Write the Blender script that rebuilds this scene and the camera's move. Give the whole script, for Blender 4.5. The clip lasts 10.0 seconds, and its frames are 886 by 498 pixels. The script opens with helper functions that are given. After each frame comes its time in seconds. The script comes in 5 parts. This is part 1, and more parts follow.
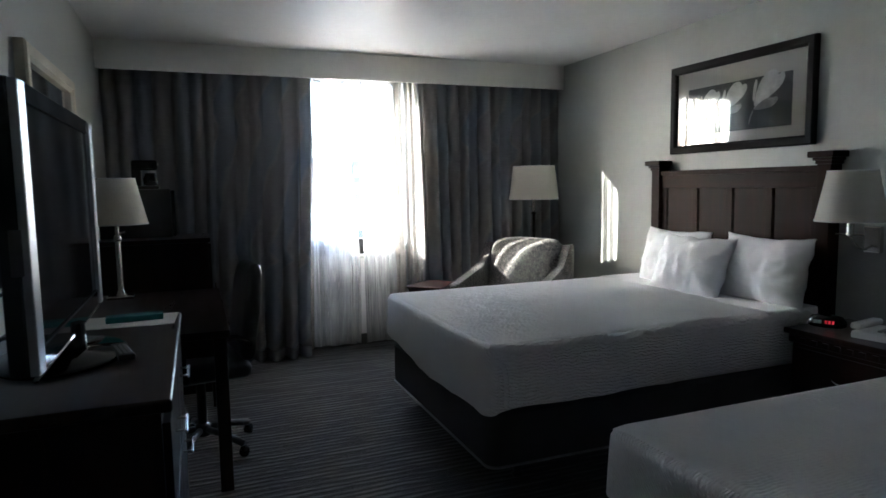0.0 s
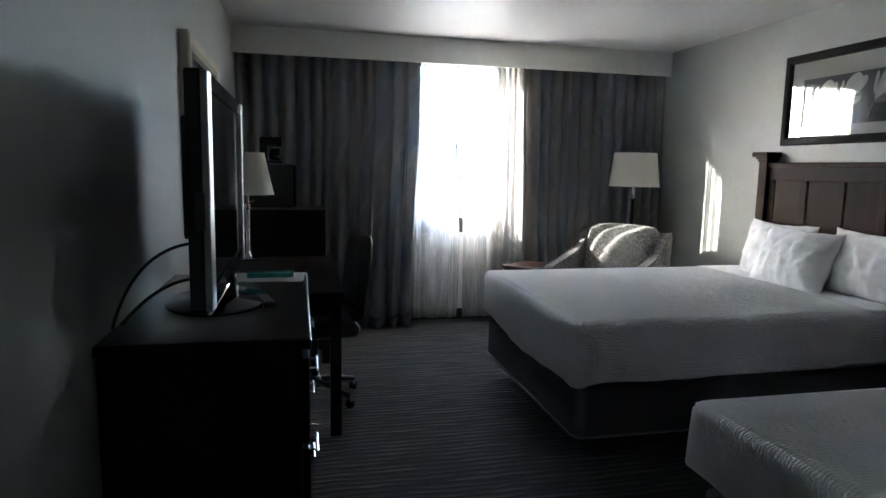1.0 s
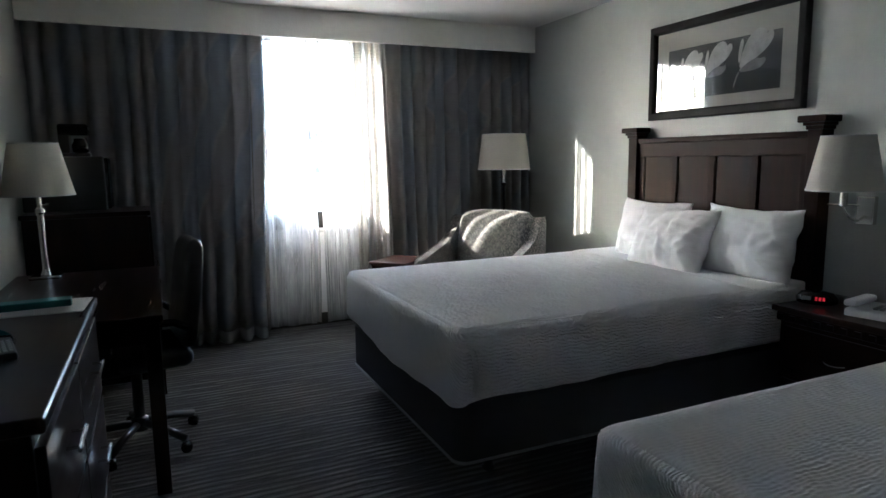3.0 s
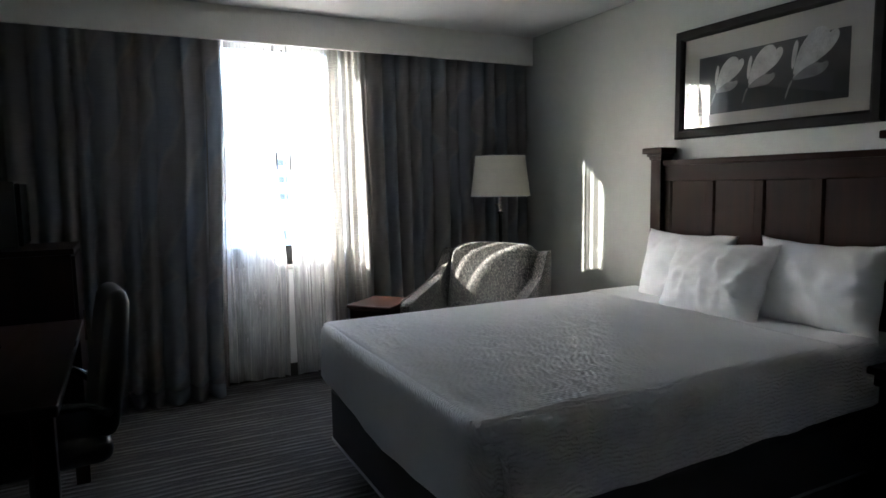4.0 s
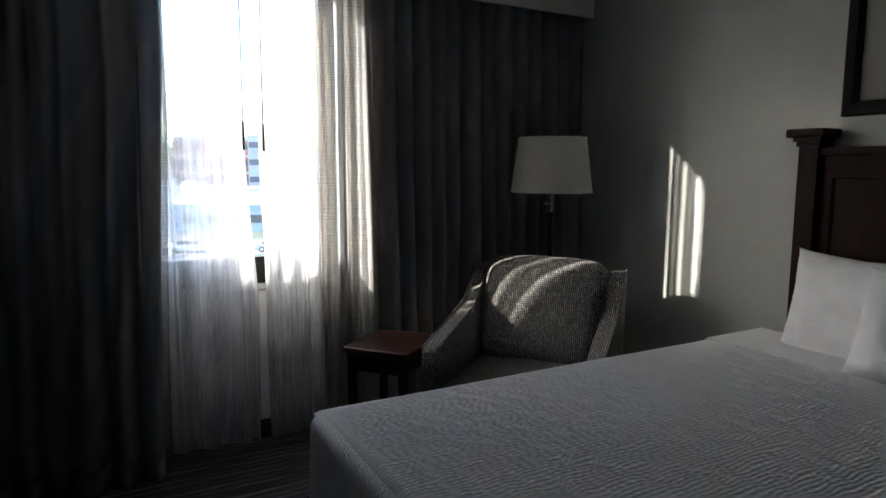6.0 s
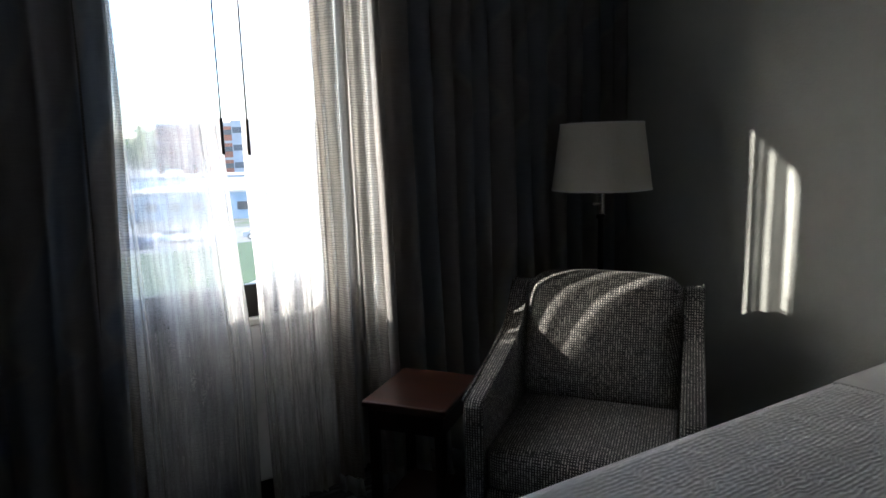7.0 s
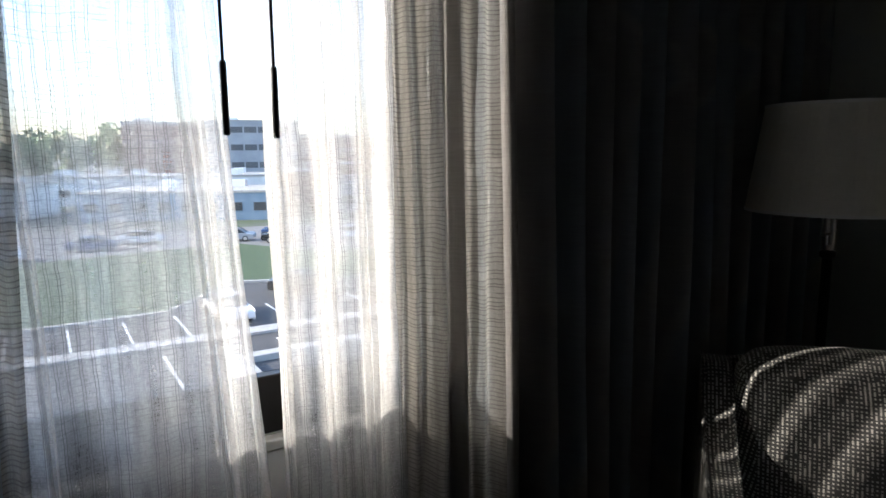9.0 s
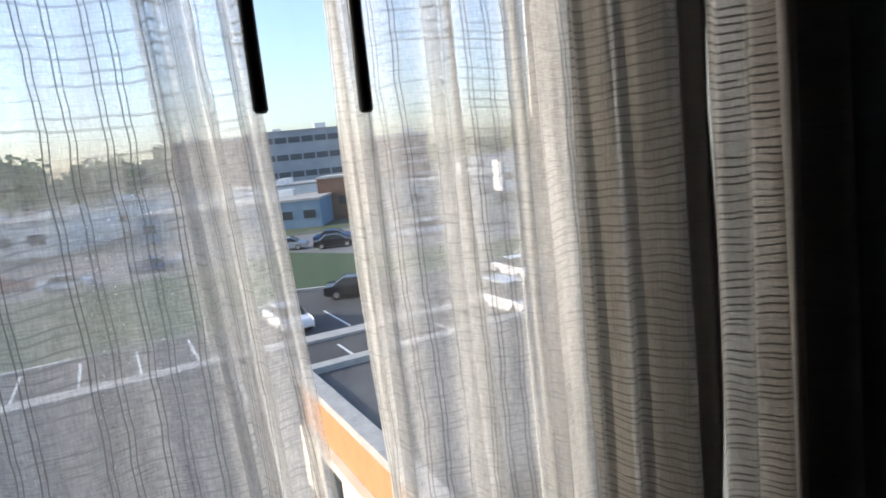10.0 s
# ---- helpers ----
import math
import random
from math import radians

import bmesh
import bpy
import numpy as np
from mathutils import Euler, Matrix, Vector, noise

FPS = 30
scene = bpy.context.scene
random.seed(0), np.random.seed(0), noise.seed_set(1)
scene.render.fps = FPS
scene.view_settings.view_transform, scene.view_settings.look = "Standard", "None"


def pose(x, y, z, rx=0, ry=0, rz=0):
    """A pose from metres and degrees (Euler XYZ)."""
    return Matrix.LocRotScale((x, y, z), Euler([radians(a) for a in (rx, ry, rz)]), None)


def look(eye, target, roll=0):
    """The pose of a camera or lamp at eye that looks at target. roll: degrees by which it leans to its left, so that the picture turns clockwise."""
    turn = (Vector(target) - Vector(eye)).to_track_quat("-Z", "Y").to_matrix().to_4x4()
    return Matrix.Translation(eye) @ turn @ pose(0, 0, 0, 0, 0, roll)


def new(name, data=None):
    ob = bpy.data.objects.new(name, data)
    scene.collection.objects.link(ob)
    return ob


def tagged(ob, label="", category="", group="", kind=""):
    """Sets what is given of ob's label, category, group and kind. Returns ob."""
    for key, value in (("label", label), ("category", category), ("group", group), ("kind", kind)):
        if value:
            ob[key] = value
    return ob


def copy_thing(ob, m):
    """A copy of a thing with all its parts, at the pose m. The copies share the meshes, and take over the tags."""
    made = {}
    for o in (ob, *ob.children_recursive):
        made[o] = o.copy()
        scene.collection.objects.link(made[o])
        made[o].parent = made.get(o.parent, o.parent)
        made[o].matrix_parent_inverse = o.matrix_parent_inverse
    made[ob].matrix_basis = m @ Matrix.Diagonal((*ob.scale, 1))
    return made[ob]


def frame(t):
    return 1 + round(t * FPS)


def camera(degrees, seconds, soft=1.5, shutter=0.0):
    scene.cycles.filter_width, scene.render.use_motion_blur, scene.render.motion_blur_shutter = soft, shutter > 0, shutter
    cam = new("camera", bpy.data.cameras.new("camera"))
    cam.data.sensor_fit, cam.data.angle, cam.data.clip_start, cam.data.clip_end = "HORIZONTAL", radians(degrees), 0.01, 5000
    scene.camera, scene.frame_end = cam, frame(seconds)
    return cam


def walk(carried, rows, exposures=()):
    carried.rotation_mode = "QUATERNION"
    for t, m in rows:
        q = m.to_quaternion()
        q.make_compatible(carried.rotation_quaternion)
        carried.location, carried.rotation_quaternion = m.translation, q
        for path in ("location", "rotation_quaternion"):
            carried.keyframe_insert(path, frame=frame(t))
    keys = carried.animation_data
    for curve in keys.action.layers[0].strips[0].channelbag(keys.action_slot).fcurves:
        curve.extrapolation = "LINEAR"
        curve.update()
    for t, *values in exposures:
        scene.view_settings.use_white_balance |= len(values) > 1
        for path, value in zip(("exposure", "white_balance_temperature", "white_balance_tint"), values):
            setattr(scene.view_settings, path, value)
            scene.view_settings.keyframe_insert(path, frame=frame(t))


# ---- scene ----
cam = camera(70.0, 10.0, shutter=0.12)
PATH = [
    (0, (-0.25, 0.128, 1.45), (0.474, 1.982, 1.25), -0.9),
    (0.5, (-0.327, 0.013, 1.449), (0.176, 1.934, 1.211), 1.0),
    (1, (-0.351, -0.073, 1.448), (0.09, 1.861, 1.193), 1.1),
    (1.5, (-0.347, -0.051, 1.449), (0.131, 1.874, 1.195), 0.9),
    (2, (-0.302, 0.055, 1.439), (0.258, 1.956, 1.169), 0.2),
    (2.5, (-0.205, 0.195, 1.441), (0.498, 2.049, 1.186), -0.4),
    (2.7, (-0.174, 0.26, 1.432), (0.564, 2.098, 1.155), -0.6),
    (3.8, (0.055, 0.993, 1.39), (1.036, 2.717, 1.137), -0.9),
    (4, (0.076, 1.127, 1.408), (0.971, 2.903, 1.204), -0.9),
    (4.5, (0.196, 1.428, 1.433), (1.091, 3.197, 1.167), 0.1),
    (5, (0.239, 1.763, 1.426), (1.224, 3.479, 1.137), -1.5),
    (5.5, (0.356, 2.121, 1.424), (1.334, 3.855, 1.228), -1.6),
    (5.7, (0.376, 2.249, 1.421), (1.316, 4.003, 1.218), 0.5),
    (6.8, (0.527, 2.939, 1.508), (1.548, 4.627, 1.179), -1.8),
    (7, (0.559, 3.086, 1.521), (1.536, 4.802, 1.207), -1.7),
    (7.5, (0.645, 3.366, 1.498), (1.58, 5.099, 1.149), -0.2),
    (8, (0.661, 3.676, 1.513), (1.773, 5.304, 1.178), -1.0),
    (8.5, (0.738, 3.961, 1.479), (1.845, 5.591, 1.134), -2.4),
    (9, (0.741, 4.35, 1.487), (1.799, 6.02, 1.186), -0.5),
    (9.3, (0.757, 4.548, 1.496), (1.85, 6.197, 1.203), -2.0),
    (9.5, (0.786, 4.689, 1.499), (1.905, 6.312, 1.162), -3.9),
    (9.7, (0.844, 4.85, 1.492), (1.951, 6.486, 1.182), -4.8),
    (10, (0.913, 5.027, 1.478), (1.834, 6.775, 1.166), -5.9),
]
EXPOSURES = [(0.0, 5.15, 5300, 9), (1.0, 5.35, 5300, 9), (2.7, 5.35, 5320, 9), (4.5, 4.4, 5430, 9), (5.7, 3.5, 5460, 10), (7.5, 2.85, 5460, 10), (9.0, 2.08, 5560, 11), (10.0, 1.16, 5640, 11)]
walk(cam, [(t, look(eye, target, roll)) for t, eye, target, roll in PATH], EXPOSURES)

# ---- light: low sun raking in through the window, and the sky ----
SUN_EL, SUN_SLOPE = 20.0, 25.7
sun_way = Vector((math.cos(radians(SUN_SLOPE)) * math.cos(radians(SUN_EL)), -math.sin(radians(SUN_SLOPE)) * math.cos(radians(SUN_EL)), -math.sin(radians(SUN_EL))))
sun = new("sun", bpy.data.lights.new("sun", "SUN"))
sun.data.energy, sun.data.angle, sun.data.color = 2.2, radians(0.7), (1.0, 0.84, 0.62)
sun.matrix_world = Matrix.Translation((0, 12, 8)) @ sun_way.to_track_quat("-Z", "Y").to_matrix().to_4x4()
world = bpy.data.worlds.new("sky")
scene.world = world
world.use_nodes = True
sky = world.node_tree.nodes.new("ShaderNodeTexSky")
sky.sky_type, sky.sun_disc, sky.dust_density, sky.air_density = "NISHITA", False, 2.2, 0.95
sky.sun_elevation, sky.sun_rotation = radians(SUN_EL), math.atan2(-sun_way.x, -sun_way.y)
world.node_tree.links.new(sky.outputs[0], world.node_tree.nodes["Background"].inputs[0])
world.node_tree.nodes["Background"].inputs[1].default_value = 0.15


# ---- materials ----
class Nodes:
    """A node material under construction: n() adds a node, math() a Math node, ramp() a colour ramp."""

    def __init__(self, name):
        self.m = bpy.data.materials.new(name)
        self.m.use_nodes = True
        self.t = self.m.node_tree
        self.b = self.t.nodes["Principled BSDF"]
        self.out = self.t.nodes["Material Output"]

    def n(self, kind, **kw):
        node = self.t.nodes.new("ShaderNode" + kind)
        for k, v in kw.items():
            node.inputs[k].default_value = v
        return node

    def link(self, a, b):
        self.t.links.new(a, b)

    def coord(self, scale=(1, 1, 1), rot=(0, 0, 0)):
        c, mp = self.n("TexCoord"), self.n("Mapping")
        mp.inputs["Scale"].default_value, mp.inputs["Rotation"].default_value = scale, rot
        self.link(c.outputs["Object"], mp.inputs[0])
        return mp.outputs[0]

    def math(self, op, a, b=0.0):
        node = self.n("Math")
        node.operation = op
        for i, v in enumerate((a, b)):
            if isinstance(v, (int, float)):
                node.inputs[i].default_value = v
            else:
                self.link(v, node.inputs[i])
        return node.outputs[0]

    def noise(self, vec, scale, detail=4.0, rough=0.55):
        node = self.n("TexNoise", Scale=scale, Detail=detail, Roughness=rough)
        self.link(vec, node.inputs["Vector"])
        return node.outputs["Fac"]

    def ramp(self, fac, stops):
        node = self.n("ValToRGB")
        e = node.color_ramp.elements
        while len(e) < len(stops):
            e.new(0.5)
        for el, (p, c) in zip(e, stops):
            el.position, el.color = p, (*c, 1)
        self.link(fac, node.inputs[0])
        return node.outputs[0]

    def bump(self, height, strength, distance=0.01):
        node = self.n("Bump", Strength=strength, Distance=distance)
        self.link(height, node.inputs["Height"])
        self.link(node.outputs[0], self.b.inputs["Normal"])
        return node.outputs[0]

    def set(self, **kw):
        for k, v in kw.items():
            self.b.inputs[k.replace("_", " ")].default_value = v


def tint(c, f):
    return tuple(min(1.0, v * f) for v in c)


def simple(name, color, rough=0.5, metal=0.0, vary=0.12, scale=6.0, grain=120.0, bump=0.15, spec=0.5, dist=0.002):
    """A paint, plastic, fabric or metal with blotches, fine grain and a little relief."""
    k = Nodes(name)
    v = k.coord()
    big, fine = k.noise(v, scale), k.noise(v, grain, 3.0)
    both = k.math("ADD", k.math("MULTIPLY", big, 0.65), k.math("MULTIPLY", fine, 0.35))
    k.link(k.ramp(both, [(0.3, tint(color, 1 - vary)), (0.7, tint(color, 1 + vary))]), k.b.inputs["Base Color"])
    k.set(Roughness=rough, Metallic=metal, Specular_IOR_Level=spec)
    if bump:
        k.bump(fine, bump, dist)
    return k.m


def wood(name, dark, light, rough=0.32, axis=2, scale=1.0, coat=0.25, spec=0.3):
    k = Nodes(name)
    stretch = [22.0 * scale] * 3
    stretch[axis] = 1.6 * scale
    v = k.coord(tuple(stretch))
    g = k.noise(v, 1.0, 8.0, 0.65)
    w = k.noise(k.coord(), 3.0)
    f = k.math("ADD", k.math("MULTIPLY", g, 0.8), k.math("MULTIPLY", w, 0.2))
    k.link(k.ramp(f, [(0.32, dark), (0.68, light)]), k.b.inputs["Base Color"])
    k.link(k.math("ADD", k.math("MULTIPLY", g, 0.18), rough - 0.09), k.b.inputs["Roughness"])
    k.set(Coat_Weight=coat, Coat_Roughness=0.18, Specular_IOR_Level=spec)
    k.bump(g, 0.12, 0.001)
    return k.m


def wall_paint(name, color):
    """Rolled wall covering: an orange-peel relief and faint patches."""
    k = Nodes(name)
    v = k.coord()
    peel, patch, mid = k.noise(v, 95.0, 3.0), k.noise(v, 1.3, 3.0), k.noise(v, 18.0, 4.0)
    f = k.math("ADD", k.math("MULTIPLY", patch, 0.6), k.math("MULTIPLY", mid, 0.4))
    k.link(k.ramp(f, [(0.3, tint(color, 0.94)), (0.7, tint(color, 1.05))]), k.b.inputs["Base Color"])
    k.set(Roughness=0.42, Specular_IOR_Level=0.40)
    k.bump(k.math("ADD", peel, k.math("MULTIPLY", mid, 0.7)), 0.5, 0.005)
    return k.m


def carpet_material():
    """Dark ribbed carpet: broken wavy dashes across the room."""
    k = Nodes("carpet")
    v = k.coord()
    warp = k.n("TexNoise", Scale=2.2, Detail=3.0)
    k.link(v, warp.inputs["Vector"])
    sep = k.n("SeparateXYZ")
    k.link(v, sep.inputs[0])
    y = k.math("ADD", sep.outputs[1], k.math("MULTIPLY", warp.outputs["Fac"], 0.05))
    rib = k.math("SINE", k.math("MULTIPLY", y, 2 * math.pi / 0.045))
    rib = k.math("ADD", k.math("MULTIPLY", rib, 0.5), 0.5)
    dash = k.noise(k.coord((3.0, 22.0, 1)), 1.0, 3.0)
    gate = k.ramp(dash, [(0.38, (0, 0, 0)), (0.6, (1, 1, 1))])
    pile = k.noise(v, 260.0, 2.0)
    ridge = k.math("MULTIPLY", rib, gate)
    f = k.math("ADD", k.math("MULTIPLY", ridge, 0.6), k.math("MULTIPLY", pile, 0.4))
    k.link(k.ramp(f, [(0.12, (0.020, 0.020, 0.020)), (0.40, (0.052, 0.052, 0.052)), (0.78, (0.140, 0.138, 0.135))]), k.b.inputs["Base Color"])
    k.set(Roughness=0.95, Specular_IOR_Level=0.15, Sheen_Weight=0.15)
    k.bump(k.math("ADD", ridge, k.math("MULTIPLY", pile, 0.5)), 0.8, 0.014)
    return k.m


def drape_material():
    """Heavy slate-blue and taupe striped drape with cross threads; a little light comes through."""
    k = Nodes("drape_fabric")
    v = k.coord()
    uv = k.n("UVMap")
    sep = k.n("SeparateXYZ")
    k.link(uv.outputs[0], sep.inputs[0])
    stripe = k.math("PINGPONG", k.math("ADD", k.math("MULTIPLY", sep.outputs[0], 3.4), 0.25), 1.0)
    thread = k.noise(k.coord((14, 14, 330)), 1.0, 2.0)
    thread2 = k.noise(k.coord((420, 420, 8)), 1.0, 2.0)
    weave = k.math("ADD", k.math("MULTIPLY", thread, 0.6), k.math("MULTIPLY", thread2, 0.4))
    base = k.ramp(stripe, [(0.36, (0.335, 0.365, 0.40)), (0.44, (0.40, 0.405, 0.415)), (0.52, (0.42, 0.405, 0.395)), (0.60, (0.37, 0.36, 0.355))])
    lift = k.ramp(weave, [(0.3, (0.80, 0.80, 0.80)), (0.7, (1.0, 1.0, 1.0))])
    mul = k.n("MixRGB")
    mul.blend_type = "MULTIPLY"
    mul.inputs[0].default_value = 1.0
    k.link(base, mul.inputs[1]); k.link(lift, mul.inputs[2])
    k.link(mul.outputs[0], k.b.inputs["Base Color"])
    k.set(Roughness=0.85, Sheen_Weight=0.25, Specular_IOR_Level=0.2)
    nrm = k.bump(weave, 0.35, 0.0015)
    tr, mix = k.n("BsdfTranslucent"), k.n("MixShader")
    k.link(mul.outputs[0], tr.inputs[0]); k.link(nrm, tr.inputs["Normal"])
    mix.inputs[0].default_value = 0.48
    k.link(k.b.outputs[0], mix.inputs[1]); k.link(tr.outputs[0], mix.inputs[2])
    k.link(mix.outputs[0], k.out.inputs[0])
    return k.m


def sheer_material(name, veil, tone, cord=1.0, ribs=0.0):
    """Voile: a fine even veil, thin paired upright cords that wander, and broken cross threads."""
    k = Nodes(name)
    uv = k.n("UVMap")
    sep = k.n("SeparateXYZ")
    k.link(uv.outputs[0], sep.inputs[0])
    def stretched(sx, sy, detail=3.0):
        m2 = k.n("Mapping")
        m2.inputs["Scale"].default_value = (sx, sy, 1)
        k.link(uv.outputs[0], m2.inputs[0])
        return k.noise(m2.outputs[0], 1.0, detail)
    def cell(c):
        w = k.n("TexWhiteNoise")
        w.noise_dimensions = "1D"
        k.link(k.math("FLOOR", c), w.inputs["W"])
        return w.outputs["Value"]
    def near(f, at, half):
        return k.math("LESS_THAN", k.math("ABSOLUTE", k.math("SUBTRACT", f, at)), half)
    # upright cords in pairs
    u = k.math("ADD", sep.outputs[0], k.math("MULTIPLY", stretched(3, 7, 3.0), 0.016))
    c = k.math("MULTIPLY", u, 44.0)
    rnd = cell(c)
    at = k.math("ADD", 0.18, k.math("MULTIPLY", rnd, 0.42))
    f = k.math("FRACT", c)
    pair = k.math("MAXIMUM", near(f, at, 0.030), near(f, k.math("ADD", at, 0.22), 0.025))
    cords = k.math("MULTIPLY", k.math("MULTIPLY", pair, k.math("GREATER_THAN", rnd, 0.30)), cord)
    # cross threads, broken
    v = k.math("ADD", sep.outputs[1], k.math("MULTIPLY", stretched(11, 5, 2.0), 0.022))
    cv = k.math("MULTIPLY", v, 96.0)
    rv = cell(cv)
    fv = k.math("FRACT", cv)
    row = near(fv, k.math("ADD", 0.25, k.math("MULTIPLY", rv, 0.5)), 0.10 + 0.02 * ribs)
    keep = k.ramp(stretched(9, 60, 2.0), [(0.46 - 0.12 * ribs, (0, 0, 0)), (0.56 - 0.12 * ribs, (1, 1, 1))])
    rows = k.math("MULTIPLY", row, keep)
    crease = stretched(34, 4, 4.0)
    fine = k.math("ADD", k.math("MULTIPLY", stretched(420, 90, 1.0), 0.5), k.math("MULTIPLY", stretched(70, 520, 1.0), 0.5))
    body = k.math("ADD", k.math("MULTIPLY", crease, 0.6), k.math("MULTIPLY", fine, 0.4))
    lo, hi = max(0.0, veil - 0.20), min(1.0, veil + 0.20)
    cover = k.ramp(body, [(0.34, (lo, lo, lo)), (0.5, (veil, veil, veil)), (0.66, (hi, hi, hi))])
    cover = k.math("MAXIMUM", cover, k.math("MULTIPLY", cords, 0.85))
    cover = k.math("MAXIMUM", cover, k.math("MULTIPLY", rows, min(1.0, veil + 0.24)))
    col = k.ramp(body, [(0.3, tint(tone, 0.88)), (0.7, tone)])
    dark = k.math("MAXIMUM", cords, k.math("MULTIPLY", rows, 0.45 + 0.25 * ribs))
    dim = k.n("MixRGB")
    dim.inputs[2].default_value = (*tint(tone, 0.26), 1)
    k.link(dark, dim.inputs[0]); k.link(col, dim.inputs[1])
    bump = k.n("Bump", Strength=0.3 + 0.5 * ribs, Distance=0.002)
    k.link(k.math("ADD", body, k.math("MULTIPLY", rows, 0.5 + ribs)), bump.inputs["Height"])
    df, tr, mix1 = k.n("BsdfDiffuse"), k.n("BsdfTranslucent"), k.n("MixShader")
    for b in (df, tr):
        k.link(dim.outputs[0], b.inputs["Color"]); k.link(bump.outputs[0], b.inputs["Normal"])
    mix1.inputs[0].default_value = 0.62
    k.link(df.outputs[0], mix1.inputs[1]); k.link(tr.outputs[0], mix1.inputs[2])
    clear, mix2 = k.n("BsdfTransparent"), k.n("MixShader")
    k.link(cover, mix2.inputs[0]); k.link(clear.outputs[0], mix2.inputs[1]); k.link(mix1.outputs[0], mix2.inputs[2])
    k.link(mix2.outputs[0], k.out.inputs[0])
    return k.m


def bedspread_material(name, relief):
    """White matelasse: short wavy ripples across the cloth."""
    k = Nodes(name)
    v = k.coord()
    sep = k.n("SeparateXYZ")
    k.link(v, sep.inputs[0])
    warp = k.math("ADD", k.math("MULTIPLY", k.noise(v, 24.0, 1.0), 0.024), k.math("MULTIPLY", k.noise(v, 70.0, 1.0), 0.007))
    run = k.math("ADD", k.math("ADD", sep.outputs[1], k.math("MULTIPLY", sep.outputs[2], -0.8)), warp)
    rip = k.math("SINE", k.math("MULTIPLY", run, 2 * math.pi / 0.0125))
    cross = k.noise(v, 85.0, 2.0)
    soft = k.noise(v, 2.5)
    h = k.math("ADD", k.math("MULTIPLY", rip, k.math("ADD", k.math("MULTIPLY", k.noise(v, 33.0, 1.0), 0.9), 0.05)), k.math("MULTIPLY", cross, 0.7))
    k.link(k.ramp(soft, [(0.3, (0.82, 0.82, 0.83)), (0.7, (0.88, 0.88, 0.88))]), k.b.inputs["Base Color"])
    k.set(Roughness=0.9, Sheen_Weight=0.2, Specular_IOR_Level=0.2)
    k.bump(h, 1.0, relief)
    return k.m


def linen_material(name, color):
    k = Nodes(name)
    v = k.coord()
    crease = k.noise(k.coord((5, 5, 9)), 1.2, 5.0)
    weave = k.noise(v, 380.0, 2.0)
    k.link(k.ramp(crease, [(0.3, tint(color, 0.95)), (0.7, tint(color, 1.03))]), k.b.inputs["Base Color"])
    k.set(Roughness=0.85, Sheen_Weight=0.15, Specular_IOR_Level=0.2)
    k.bump(k.math("ADD", crease, k.math("MULTIPLY", weave, 0.06)), 0.25, 0.014)
    return k.m


def upholstery(name, pitch=0.0098):
    """Woven dots and short dashes in rows on charcoal, with rows that drop out here and there; laid out by the cloth's own metres."""
    k = Nodes(name)
    v = k.coord()
    uv, sep = k.n("UVMap"), k.n("SeparateXYZ")
    k.link(uv.outputs[0], sep.inputs[0])
    ca, cb = k.math("MULTIPLY", sep.outputs[0], 1.0 / pitch), k.math("MULTIPLY", sep.outputs[1], 1.0 / pitch)
    da = k.math("ABSOLUTE", k.math("SUBTRACT", k.math("FRACT", ca), 0.5))
    db = k.math("ABSOLUTE", k.math("SUBTRACT", k.math("FRACT", cb), 0.5))
    comb = k.n("CombineXYZ")
    k.link(k.math("FLOOR", ca), comb.inputs[0]); k.link(k.math("FLOOR", cb), comb.inputs[1])
    wn = k.n("TexWhiteNoise")
    k.link(comb.outputs[0], wn.inputs["Vector"])
    reach = k.math("ADD", 0.19, k.math("MULTIPLY", k.math("GREATER_THAN", wn.outputs["Value"], 0.76), 0.29))
    dot = k.math("MULTIPLY", k.math("LESS_THAN", da, 0.20), k.math("LESS_THAN", db, reach))
    patch = k.noise(v, 30.0, 2.0)
    keep = k.math("GREATER_THAN", k.math("ADD", k.math("MULTIPLY", wn.outputs["Value"], 0.30), patch), 0.42)
    f = k.math("MULTIPLY", dot, keep)
    fibre = k.noise(v, 500.0, 2.0)
    f2 = k.math("ADD", k.math("MULTIPLY", f, 0.8), k.math("MULTIPLY", fibre, 0.2))
    k.link(k.ramp(f2, [(0.05, (0.046, 0.046, 0.047)), (0.26, (0.064, 0.063, 0.062)), (0.72, (0.52, 0.50, 0.465))]), k.b.inputs["Base Color"])
    k.set(Roughness=0.92, Sheen_Weight=0.2, Specular_IOR_Level=0.2)
    k.bump(f2, 0.5, 0.002)
    return k.m


def shade_material():
    k = Nodes("lamp_shade_linen")
    weave = k.math("ADD", k.noise(k.coord((300, 300, 40)), 1.0, 2.0), k.noise(k.coord((40, 40, 400)), 1.0, 2.0))
    k.link(k.ramp(k.math("MULTIPLY", weave, 0.5), [(0.3, (0.66, 0.64, 0.58)), (0.7, (0.78, 0.76, 0.70))]), k.b.inputs["Base Color"])
    k.set(Roughness=0.8, Specular_IOR_Level=0.2)
    k.bump(weave, 0.15, 0.001)
    tr, mix = k.n("BsdfTranslucent"), k.n("MixShader")
    tr.inputs[0].default_value = (0.72, 0.69, 0.62, 1)
    mix.inputs[0].default_value = 0.3
    k.link(k.b.outputs[0], mix.inputs[1]); k.link(tr.outputs[0], mix.inputs[2])
    k.link(mix.outputs[0], k.out.inputs[0])
    return k.m


